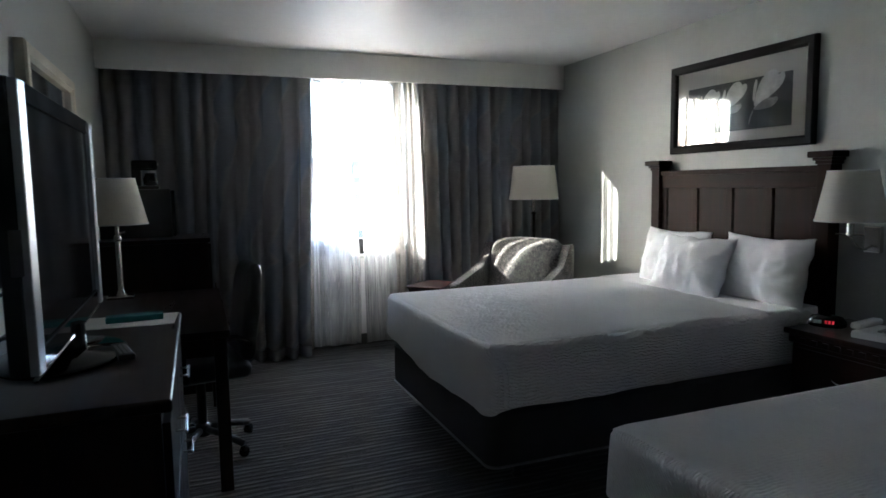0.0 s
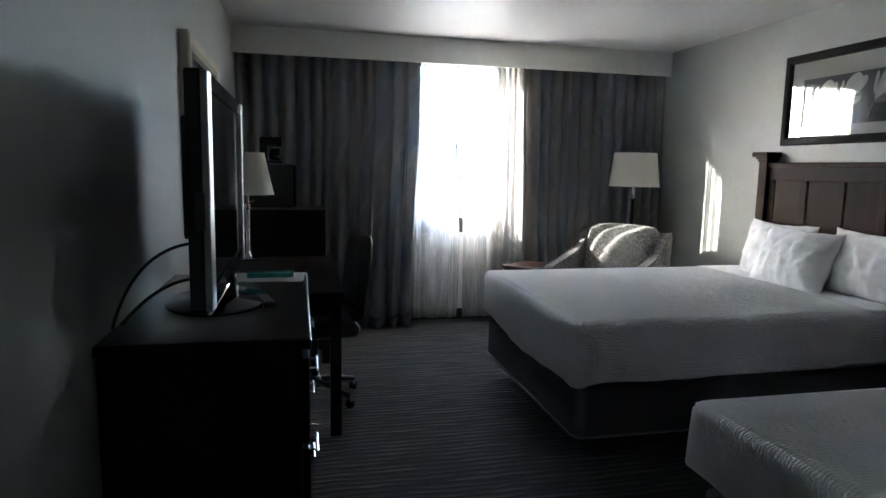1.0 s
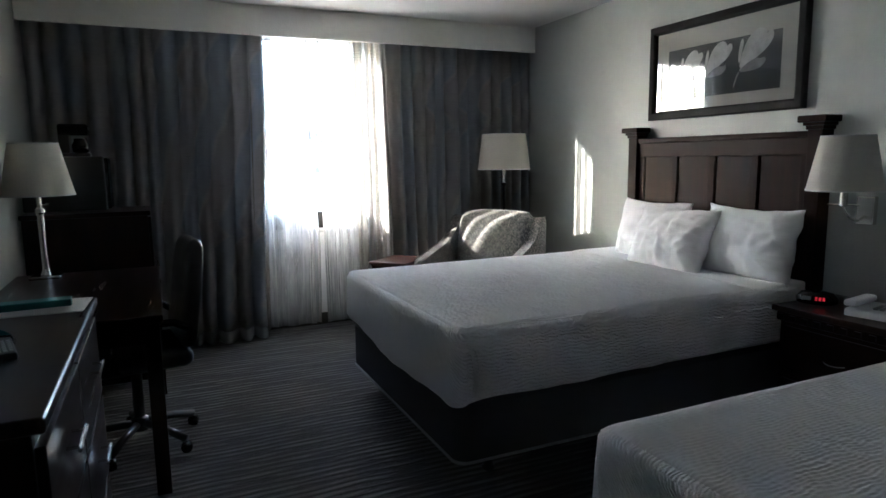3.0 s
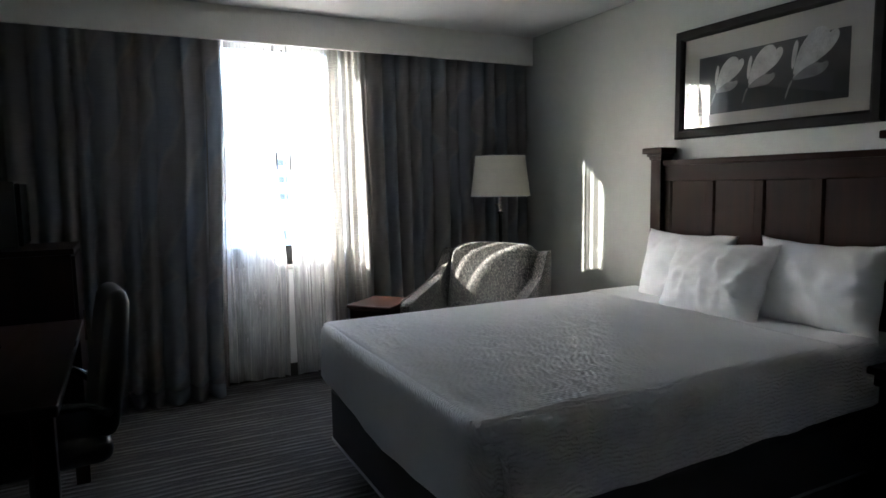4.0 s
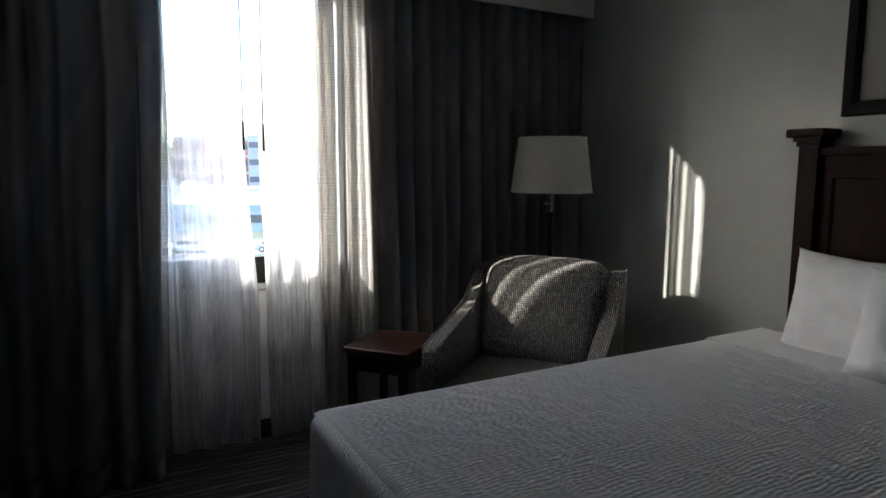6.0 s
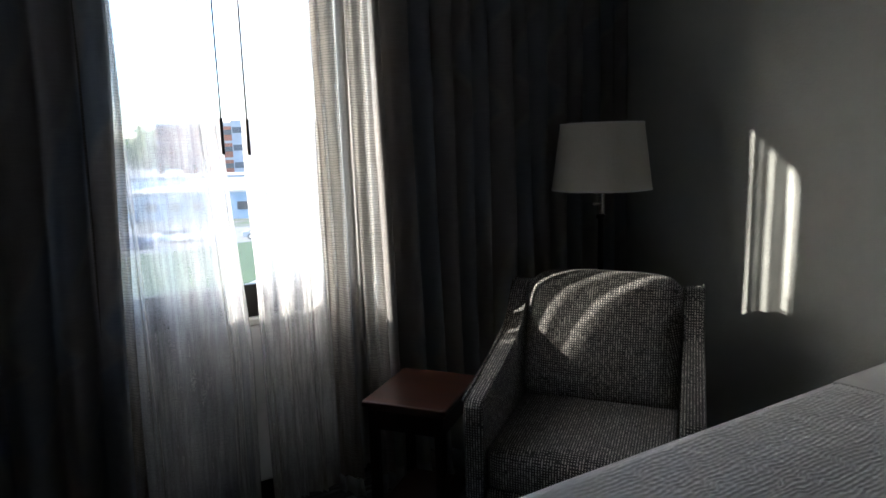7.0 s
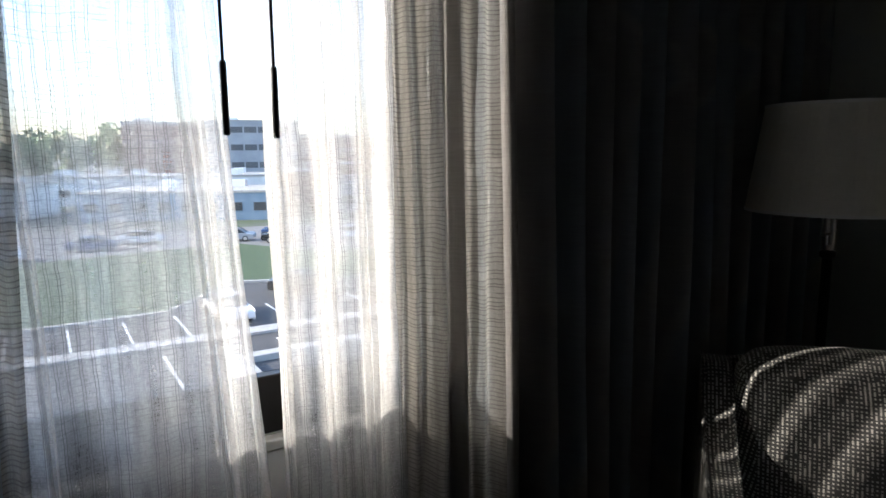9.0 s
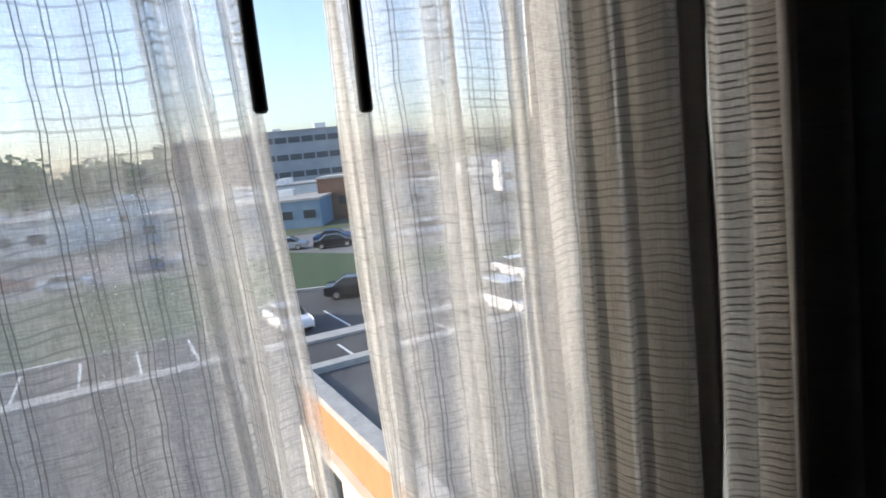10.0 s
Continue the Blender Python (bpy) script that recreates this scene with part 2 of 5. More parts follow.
def glass_material(name, tone=(1, 1, 1), rough=0.0):
    k = Nodes(name)
    g = k.n("BsdfGlass", Roughness=rough, IOR=1.45)
    g.inputs["Color"].default_value = (*tone, 1)
    k.link(g.outputs[0], k.out.inputs[0])
    return k.m


def mirror_material():
    k = Nodes("mirror_silver")
    k.set(Base_Color=(0.86, 0.87, 0.87, 1), Metallic=1.0, Roughness=0.015)
    return k.m


PAINT = wall_paint("wall_paint", (0.435, 0.450, 0.425))
CEILING = wall_paint("ceiling_paint", (0.74, 0.74, 0.73))
VALANCE = wall_paint("valance_paint", (0.74, 0.73, 0.69))
CARPET = carpet_material()
DRAPE = drape_material()
SHEER = sheer_material("sheer_voile", 0.42, (0.88, 0.90, 0.92), 1.0, 0.35)
SHEER_OPEN = sheer_material("sheer_voile_open", 0.46, (0.92, 0.92, 0.91), 1.0, 0.2)
SHEER_DENSE = sheer_material("sheer_voile_gathered", 0.54, (0.94, 0.94, 0.93), 0.75)
# sheer toned taupe: the dark wall behind it is put into the colour
SHEER_SHADED = sheer_material("sheer_voile_shaded", 0.74, (0.43, 0.405, 0.37), 0.25, 1.0)
SPREAD = bedspread_material("bedspread", 0.0042)
SPREAD_TOP = bedspread_material("bedspread_top", 0.0004)
LINEN = linen_material("pillow_linen", (0.84, 0.84, 0.85))
SHEET = linen_material("sheet_linen", (0.76, 0.76, 0.77))
BASE_FABRIC = simple("bed_base_fabric", (0.060, 0.063, 0.068), 0.9, bump=0.4, grain=300)
ESPRESSO = wood("espresso_wood", (0.006, 0.003, 0.0025), (0.022, 0.010, 0.007), 0.30, 1, coat=0.10, spec=0.15)
ESPRESSO_UP = wood("espresso_wood_upright", (0.006, 0.003, 0.0025), (0.022, 0.010, 0.007), 0.34, 2, coat=0.10, spec=0.15)
CHERRY = wood("cherry_wood", (0.012, 0.005, 0.0035), (0.062, 0.022, 0.013), 0.35, 0)
WALNUT = wood("headboard_wood", (0.012, 0.0055, 0.004), (0.024, 0.0078, 0.005), 0.50, 2, coat=0.0, spec=0.09)
WALNUT_H = wood("headboard_rail_wood", (0.012, 0.0055, 0.004), (0.024, 0.0078, 0.005), 0.50, 1, coat=0.0, spec=0.09)
FRAME_BLACK = simple("black_frame_wood", (0.016, 0.014, 0.014), 0.6, bump=0.1, spec=0.12)
BLACK = simple("black_plastic", (0.012, 0.012, 0.013), 0.38, bump=0.08)
GLOSS_BLACK = simple("gloss_black_plastic", (0.006, 0.006, 0.007), 0.08, bump=0.0)
SCREEN = simple("screen_glass", (0.004, 0.004, 0.005), 0.07, bump=0.0)
LEATHER = simple("black_leather", (0.016, 0.016, 0.017), 0.36, grain=90, bump=0.5)
CHROME = simple("brushed_nickel", (0.62, 0.60, 0.57), 0.22, 1.0, vary=0.05, bump=0.05)
POLISHED = simple("polished_silver", (0.72, 0.72, 0.72), 0.14, 1.0, vary=0.03, bump=0.0)
SATIN = simple("satin_silver", (0.40, 0.41, 0.43), 0.28, 1.0, vary=0.03, bump=0.0)
STEEL = simple("stainless_steel", (0.55, 0.55, 0.55), 0.3, 1.0, vary=0.05, bump=0.05)
CREAM = simple("cream_frame_paint", (0.58, 0.53, 0.42), 0.5, bump=0.2)
MATBOARD = simple("mat_board", (0.47, 0.455, 0.42), 0.9, vary=0.03, bump=0.2, grain=400)
PHOTO = simple("photo_black", (0.013, 0.015, 0.016), 0.6, vary=0.35, scale=5, bump=0.0)
PETAL = simple("photo_petal", (0.52, 0.52, 0.51), 0.6, vary=0.35, scale=14, bump=0.0)
PETAL_DIM = simple("photo_petal_shaded", (0.22, 0.22, 0.215), 0.6, vary=0.5, scale=22, bump=0.0)
PAPER = simple("paper", (0.74, 0.74, 0.73), 0.8, vary=0.04)
TEAL = simple("teal_card", (0.03, 0.22, 0.23), 0.5)
SHADE = shade_material()
GLASS = glass_material("clear_glass")
MIRROR = mirror_material()
UPHOLSTERY = upholstery("dotted_upholstery")
WINDOW_FRAME = simple("bronze_aluminium", (0.030, 0.028, 0.027), 0.4, 0.6)
WHITE_PANEL = simple("white_panel_paint", (0.84, 0.84, 0.83), 0.5, vary=0.03, bump=0.1)
BASEBOARD = simple("baseboard_vinyl", (0.028, 0.026, 0.025), 0.55)
WHITE_PLASTIC = simple("white_plastic", (0.70, 0.70, 0.68), 0.4, vary=0.03, bump=0.05)


# ---- building helpers ----
def thing(name, loc, label, category, group="", rot=0.0):
    ob = new(name)
    ob.empty_display_size = 0.1
    ob.matrix_world = pose(*loc, 0, 0, rot)
    return tagged(ob, label, category, group)


def part(name, bm, material, parent=None, label="", smooth=False, kind=""):
    bmesh.ops.recalc_face_normals(bm, faces=bm.faces)
    if material.name == "dotted_upholstery":
        lay = bm.loops.layers.uv.verify()
        for f in bm.faces:
            n = [abs(c) for c in f.normal]
            a, b = ((1, 2), (0, 2), (0, 1))[n.index(max(n))]
            for loop in f.loops:
                loop[lay].uv = (loop.vert.co[a], loop.vert.co[b])
    me = bpy.data.meshes.new(name)
    bm.to_mesh(me)
    bm.free()
    me.materials.append(material)
    if smooth:
        me.polygons.foreach_set("use_smooth", [True] * len(me.polygons))
    ob = new(name, me)
    if parent is not None:
        ob.parent = parent
    return tagged(ob, label, "", "", kind)


def block(x0, x1, y0, y1, z0, z1, bevel=0.0, seg=2, bm=None):
    """A box by its limits, its edges rounded."""
    own = bmesh.new()
    bmesh.ops.create_cube(own, size=1.0, matrix=Matrix.Translation(((x0 + x1) / 2, (y0 + y1) / 2, (z0 + z1) / 2)) @ Matrix.Diagonal((x1 - x0, y1 - y0, z1 - z0, 1)))
    if bevel:
        bmesh.ops.bevel(own, geom=list(own.edges), offset=bevel, segments=seg, affect="EDGES", profile=0.5)
    if bm is None:
        return own
    return join(bm, own)


def join(bm, other, m=None):
    me = bpy.data.meshes.new("tmp")
    other.to_mesh(me)
    other.free()
    if m is not None:
        me.transform(m)
    bm.from_mesh(me)
    bpy.data.meshes.remove(me)
    return bm


def moved(bm, m):
    bmesh.ops.transform(bm, matrix=m, verts=bm.verts)
    return bm


def lathe(profile, n=32, closed=False):
    """A turned form from (radius, z) pairs."""
    bm = bmesh.new()
    rings = [[bm.verts.new((r * math.cos(2 * math.pi * i / n), r * math.sin(2 * math.pi * i / n), z)) for i in range(n)] for r, z in profile]
    pairs = list(zip(rings, rings[1:])) + ([(rings[-1], rings[0])] if closed else [])
    for a, b in pairs:
        for i in range(n):
            bm.faces.new((a[i], a[(i + 1) % n], b[(i + 1) % n], b[i]))
    if not closed:
        bm.faces.new(rings[0]); bm.faces.new(rings[-1])
    return bm


def tube(points, r, n=10):
    """A round bar along a list of points."""
    bm = bmesh.new()
    pts = [Vector(p) for p in points]
    rings = []
    for i, p in enumerate(pts):
        d = (pts[min(i + 1, len(pts) - 1)] - pts[max(i - 1, 0)]).normalized()
        a = d.orthogonal().normalized() if not rings else (last - d * last.dot(d)).normalized()
        last, b = a, d.cross(a)
        rings.append([bm.verts.new(p + r * (math.cos(2 * math.pi * k / n) * a + math.sin(2 * math.pi * k / n) * b)) for k in range(n)])
    for u, v in zip(rings, rings[1:]):
        for k in range(n):
            bm.faces.new((u[k], u[(k + 1) % n], v[(k + 1) % n], v[k]))
    bm.faces.new(rings[0]); bm.faces.new(rings[-1])
    return bm


def arc(p, q, r, n=10):
    """Points of a quadratic curve from p by way of q to r."""
    p, q, r = Vector(p), Vector(q), Vector(r)
    return [(1 - t) ** 2 * p + 2 * t * (1 - t) * q + t * t * r for t in (i / n for i in range(n + 1))]


def prism(outline, depth, axis="y"):
    """A flat outline pushed through a depth; the outline lies in x and z (axis y) or in y and z (axis x) or x and y (axis z)."""
    bm = bmesh.new()
    def at(u, v, d):
        return {"y": (u, d, v), "x": (d, u, v), "z": (u, v, d)}[axis]
    front, back = [bm.verts.new(at(u, v, 0)) for u, v in outline], [bm.verts.new(at(u, v, depth)) for u, v in outline]
    bm.faces.new(front); bm.faces.new(back)
    for i in range(len(outline)):
        j = (i + 1) % len(outline)
        bm.faces.new((front[i], front[j], back[j], back[i]))
    return bm


def structure(name, bm, material, label, category, smooth=False):
    return tagged(part(name, bm, material, None, label, smooth), "", category, "", "structure")


# ---- the room ----
XL, XR, YB, YW, ZC = -0.88, 3.10, -0.95, 5.75, 2.565
WX0, WX1, WZ0, WZ1 = 0.61, 1.51, 0.84, 2.375
structure("floor", block(XL - 0.2, XR + 0.2, YB - 0.2, YW + 0.25, -0.2, 0.0), CARPET, "dark charcoal ribbed carpet with broken wavy lines", "carpet")
structure("ceiling", block(XL - 0.2, XR + 0.2, YB - 0.2, YW + 0.25, ZC, ZC + 0.2), CEILING, "smooth white painted ceiling", "ceiling")
structure("wall_west", block(XL - 0.2, XL, YB, YW + 0.25, 0, ZC), PAINT, "pale grey-green textured painted wall behind the television", "wall")
structure("wall_east", block(XR, XR + 0.2, YB, YW + 0.25, 0, ZC), PAINT, "pale grey-green textured painted wall behind the beds", "wall")
structure("wall_south", block(XL, XR, YB - 0.2, YB, 0, ZC), PAINT, "pale grey-green painted wall at the entrance", "wall")
bm = bmesh.new()
for ya, yb, grow in ((YW, YW + 0.045, 0.0), (YW + 0.045, YW + 0.20, 0.45)):
    block(XL, WX0 - grow, ya, yb, 0, ZC, bm=bm)
    block(WX1 + grow, XR, ya, yb, 0, ZC, bm=bm)
    block(WX0 - grow, WX1 + grow, ya, yb, 0, WZ0 - grow, bm=bm)
    if WZ1 + grow < ZC:
        block(WX0 - grow, WX1 + grow, ya, yb, WZ1 + grow, ZC, bm=bm)
structure("wall_north", bm, PAINT, "pale painted window wall behind the curtains", "wall")
bm = block(XL, XR, 5.46, 5.485, 2.345, ZC, 0.003)
block(XL, XR, 5.485, YW, ZC - 0.03, ZC - 0.002, bm=bm)
structure("trim_valance", bm, VALANCE, "cream painted boxed valance over the curtains", "valance")
structure("baseboard", block(XL + 0.016, XR - 0.016, YW - 0.014, YW - 0.002, 0.002, 0.10, 0.003), BASEBOARD, "dark vinyl baseboard along the window wall", "baseboard")
structure("baseboard_east", block(XR - 0.014, XR - 0.002, YB, YW - 0.02, 0.002, 0.10, 0.003), BASEBOARD, "dark vinyl baseboard along the bed wall", "baseboard")
structure("baseboard_west", block(XL + 0.002, XL + 0.014, YB, YW - 0.02, 0.002, 0.10, 0.003), BASEBOARD, "dark vinyl baseboard along the television wall", "baseboard")

structure("trim_panel", block(WX0 - 0.1, WX1 + 0.05, YW - 0.016, YW - 0.002, 0.105, WZ0 - 0.035, 0.003), WHITE_PANEL, "white painted panel under the window sill", "wall panel")

# window: dark frame, sill and one pane
window = tagged(thing("window_1", ((WX0 + WX1) / 2, YW, WZ0), "tall window in a dark aluminium frame behind the curtains", "window"), kind="structure")
hw, hh = (WX1 - WX0) / 2, WZ1 - WZ0
bm = block(-hw, -hw + 0.03, 0.012, 0.044, 0.0, hh, 0.004)
block(hw - 0.03, hw, 0.012, 0.044, 0.0, hh, 0.004, bm=bm)
block(-hw + 0.03, hw - 0.03, 0.004, 0.044, 0.0, 0.14, 0.004, bm=bm)
block(-hw + 0.03, hw - 0.03, 0.012, 0.044, hh - 0.012, hh, 0.004, bm=bm)
part("window_frame", bm, WINDOW_FRAME, window, "dark bronze aluminium frame")
part("window_sill", block(-hw - 0.03, hw + 0.03, -0.03, 0.003, -0.028, -0.002, 0.004), WHITE_PLASTIC, window, "thin white sill")
pane = part("pane", block(-hw + 0.03, hw - 0.03, 0.034, 0.040, 0.14, hh - 0.012), GLASS, window)
pane.visible_shadow = False


# ---- curtains ----
def cloth(left, right, z0, z1, y, pitch, amp, seed, rows=26, step=0.012, fold_grow=0.25, even=0.35, turn=0.0):
    """A hanging cloth with folds. left and right give its edges in x at a height; u runs along the cloth in metres."""
    rnd = random.Random(seed)
    bm = bmesh.new()
    uvl = bm.loops.layers.uv.new("UVMap")
    width = abs(right(1.2) - left(1.2))
    n = max(8, int(width / step))
    widths = [pitch * rnd.uniform(1 - even, 1 + even) for _ in range(int(width / pitch * 2) + 4)]
    marks, acc = [], 0.0
    for w in widths:
        marks.append((acc, w, rnd.uniform(0.6, 1.25), rnd.uniform(-0.35, 0.35)))
        acc += w
    def fold(d, h):
        a, w, k, lean = next((m for m in reversed(marks) if m[0] <= d), marks[0])
        t = (d - a) / w
        t = t + lean * t * (1 - t)
        if amp > 0.08:  # heavy cloth: broad round ridges and narrow deep valleys
            return k * (1 - abs(math.sin(math.pi * t)) ** 0.75) + 0.10 * math.sin(11 * d + 1.3 * h + seed)
        return k * (0.5 - 0.5 * math.cos(2 * math.pi * t)) + 0.12 * math.sin(11 * d + 1.3 * h + seed)
    grid = []
    for j in range(rows + 1):
        z = z1 + (z0 - z1) * j / rows
        h = (z1 - z) / (z1 - z0)
        row, u, prev = [], 0.0, None
        for i in range(n + 1):
            d = width * i / n
            x = left(z) + (right(z) - left(z)) * i / n
            sway = 0.006 * math.sin(3.1 * z + 7 * d + seed) + 0.008 * h * math.sin(19 * d + 2.3 * z)
            yy = y + amp * (1 - fold_grow + 2 * fold_grow * h) * (fold(d + sway, z) - 0.5) + turn * d
            p = Vector((x + sway * 0.6, yy, z + (0.004 * math.sin(23 * d + seed) if j == rows else 0.0)))
            if prev is not None:
                u += (p - prev).length
            prev = p
            row.append((bm.verts.new(p), u))
        grid.append(row)
    for j in range(rows):
        for i in range(n):
            q = [grid[j][i], grid[j][i + 1], grid[j + 1][i + 1], grid[j + 1][i]]
            f = bm.faces.new([v for v, _ in q])
            for loop, (v, u) in zip(f.loops, q):
                loop[uvl].uv = (u, v.co.z)
    return bm


def const(x):
    return lambda z: x


def curtain(name, label, left, right, y, pitch, amp, seed, material, z1=2.52, z0=0.10, hem=True, thick=0.003, step=0.012, gather=0.0, folds=(), turn=0.0):
    ob = thing(name, ((left(0) + right(0)) / 2, y, 0.0), label, "curtain", "curtains at the window")
    def local(bm):
        return moved(bm, ob.matrix_world.inverted())
    c = part("cloth", local(cloth(left, right, z0, z1, y, pitch, amp, seed, step=step, turn=turn)), material, ob, smooth=True)
    if thick:
        s = c.modifiers.new("thickness", "SOLIDIFY")
        s.thickness, s.offset = thick, 0.0
    if gather:
        a, b = ((right, gather) if gather < 0 else (left, gather))
        lo, hi = (lambda z: a(z) + min(0.0, b)), (lambda z: a(z) + max(0.0, b))
        part("gathered_edge", local(cloth(lo, hi, z0, z1, y - 0.012, 0.024, 0.040, seed + 40, step=0.003)), SHEER_DENSE, ob, "edge drawn into tight folds", smooth=True)
    for k, (f, w) in enumerate(folds):
        lo, hi = (lambda z: left(z) + f * (right(z) - left(z)) + 0.006 * noise.noise((z * 2.0, f * 9, seed))), (lambda z: left(z) + f * (right(z) - left(z)) + w * (1.15 - 0.12 * z) + 0.006 * noise.noise((z * 2.0, f * 9 + 4, seed)))
        part("gathered_fold", local(cloth(lo, hi, z0, z1, y - 0.014, 0.020, 0.026, seed + 60 + k, step=0.003)), SHEER_DENSE, ob, "narrow bunched fold", smooth=True)
    if hem:
        hm = part("hem", local(cloth(left, right, 0.012, z0 + 0.004, y - 0.004, pitch, amp * 1.28, seed, rows=2, step=step, turn=turn)), HEM, ob, "paler stitched hem", smooth=True)
        s = hm.modifiers.new("thickness", "SOLIDIFY")
        s.thickness, s.offset = 0.002, 0.0
    return ob


HEM = simple("hem_lining", (0.22, 0.23, 0.24), 0.9, grain=260, bump=0.4)
curtain("drape", "dark slate-blue striped heavy drape, drawn beside the window", const(-0.865), lambda z: 0.690 - 0.065 * max(0.0, min(1.0, (1.9 - z) / 1.6)), 5.550, 0.125, 0.120, 3, DRAPE)
behind = curtain("drape", "dark slate-blue striped heavy drape hanging behind the armchair", lambda z: 1.637 + 0.018 * (1.2 - z), const(3.085), 5.572, 0.110, 0.105, 8, DRAPE)
# extra cloth added near the wall so the gap between folds reads shaded
part("gap_darkening_cloth", moved(cloth(const(1.535), const(1.80), 0.06, 2.50, 5.690, 0.060, 0.035, 21, step=0.008), behind.matrix_world.inverted()), DRAPE, behind, smooth=True)
# white sheer in fact; the taupe colour carries the shade behind this fold
curtain("sheer_curtain", "bunched sheer fold along the drape edge, its shade coloured taupe", lambda z: 0.580 - 0.020 * (1.2 - z), lambda z: 0.712 - 0.030 * max(0.0, 1.7 - z), 5.592, 0.045, 0.030, 27, SHEER_SHADED, z0=0.05, hem=False, thick=0, step=0.004)
curtain("sheer_curtain", "white crinkled sheer curtain hanging flat before the window", const(0.60), lambda z: 1.030 + 0.42 * max(0.0, z - 2.16) + 0.060 * max(0.0, 1.9 - z) - 0.08 * max(0.0, 0.75 - z), 5.622, 0.11, 0.024, 5, SHEER, z0=0.05, hem=False, thick=0, step=0.006, gather=-0.022, folds=((0.22, 0.020), (0.80, 0.048)))
curtain("sheer_curtain", "white crinkled sheer curtain gathered in narrow folds", lambda z: 1.122 + 0.012 * max(0.0, 1.9 - z), lambda z: 1.435 + 0.010 * (1.2 - z), 5.622, 0.10, 0.020, 11, SHEER_OPEN, z0=0.05, hem=False, thick=0, step=0.004, gather=0.030, folds=((0.29, 0.044), (0.62, 0.030)))
# two more sheer folds, darkened by colour where the wall backs them
curtain("sheer_edge_fold", "bunched sheer fold beside the sheer curtain, toned taupe for the dark wall behind", lambda z: 1.422 + 0.010 * (1.2 - z), lambda z: 1.495 + 0.012 * (1.2 - z), 5.632, 0.030, 0.026, 14, SHEER_SHADED, z0=0.09, hem=True, thick=0, step=0.0025, turn=-1.45)
curtain("sheer_edge_fold", "bunched sheer fold turned out along the drape's edge, shade toned in as taupe", lambda z: 1.552 + 0.012 * (1.2 - z), lambda z: 1.640 + 0.014 * (1.2 - z), 5.545, 0.040, 0.022, 17, SHEER_SHADED, z0=0.09, hem=True, thick=0, step=0.0025, turn=-0.40)


def baton(x, y, z):
    ob = thing("curtain_wand", (x, y, z), "thin black curtain pull wand with a thicker grip", "curtain wand", "curtain wands")
    part("grip", lathe([(0.0045, 0.0), (0.0065, 0.003), (0.0065, 0.13), (0.0045, 0.135)], 12), BLACK, ob, smooth=True)
    part("rod", lathe([(0.0032, 0.135), (0.0032, 1.08)], 10), BLACK, ob, smooth=True)
    return ob


baton(1.042, 5.570, 1.522)
baton(1.136, 5.570, 1.517)


# ---- beds ----
def rounded_ring(x0, x1, y0, y1, r, n_corner=8, n_side=30):
    """Points round a rectangle with rounded corners, from the near foot corner anticlockwise."""
    r = max(r, 0.002)
    pts = []
    for (cx, cy, a0), (dx, dy, side) in zip(
            (((x0 + r), (y0 + r), 180), ((x1 - r), (y0 + r), 270), ((x1 - r), (y1 - r), 0), ((x0 + r), (y1 - r), 90)),
            ((1, 0, x1 - x0 - 2 * r), (0, 1, y1 - y0 - 2 * r), (-1, 0, x1 - x0 - 2 * r), (0, -1, y1 - y0 - 2 * r))):
        for i in range(n_corner + 1):
            a = radians(a0 + 90 * i / n_corner)
            pts.append((cx + r * math.cos(a), cy + r * math.sin(a)))
        ex, ey = pts[-1]
        for i in range(1, n_side):
            pts.append((ex + dx * side * i / n_side, ey + dy * side * i / n_side))
    return pts


def loft(rings, cap=True):
    bm = bmesh.new()
    vs = [[bm.verts.new(p) for p in ring] for ring in rings]
    for a, b in zip(vs, vs[1:]):
        for i in range(len(a)):
            j = (i + 1) % len(a)
            bm.faces.new((a[i], a[j], b[j], b[i]))
    if cap:
        bm.faces.new(vs[-1])
    return bm


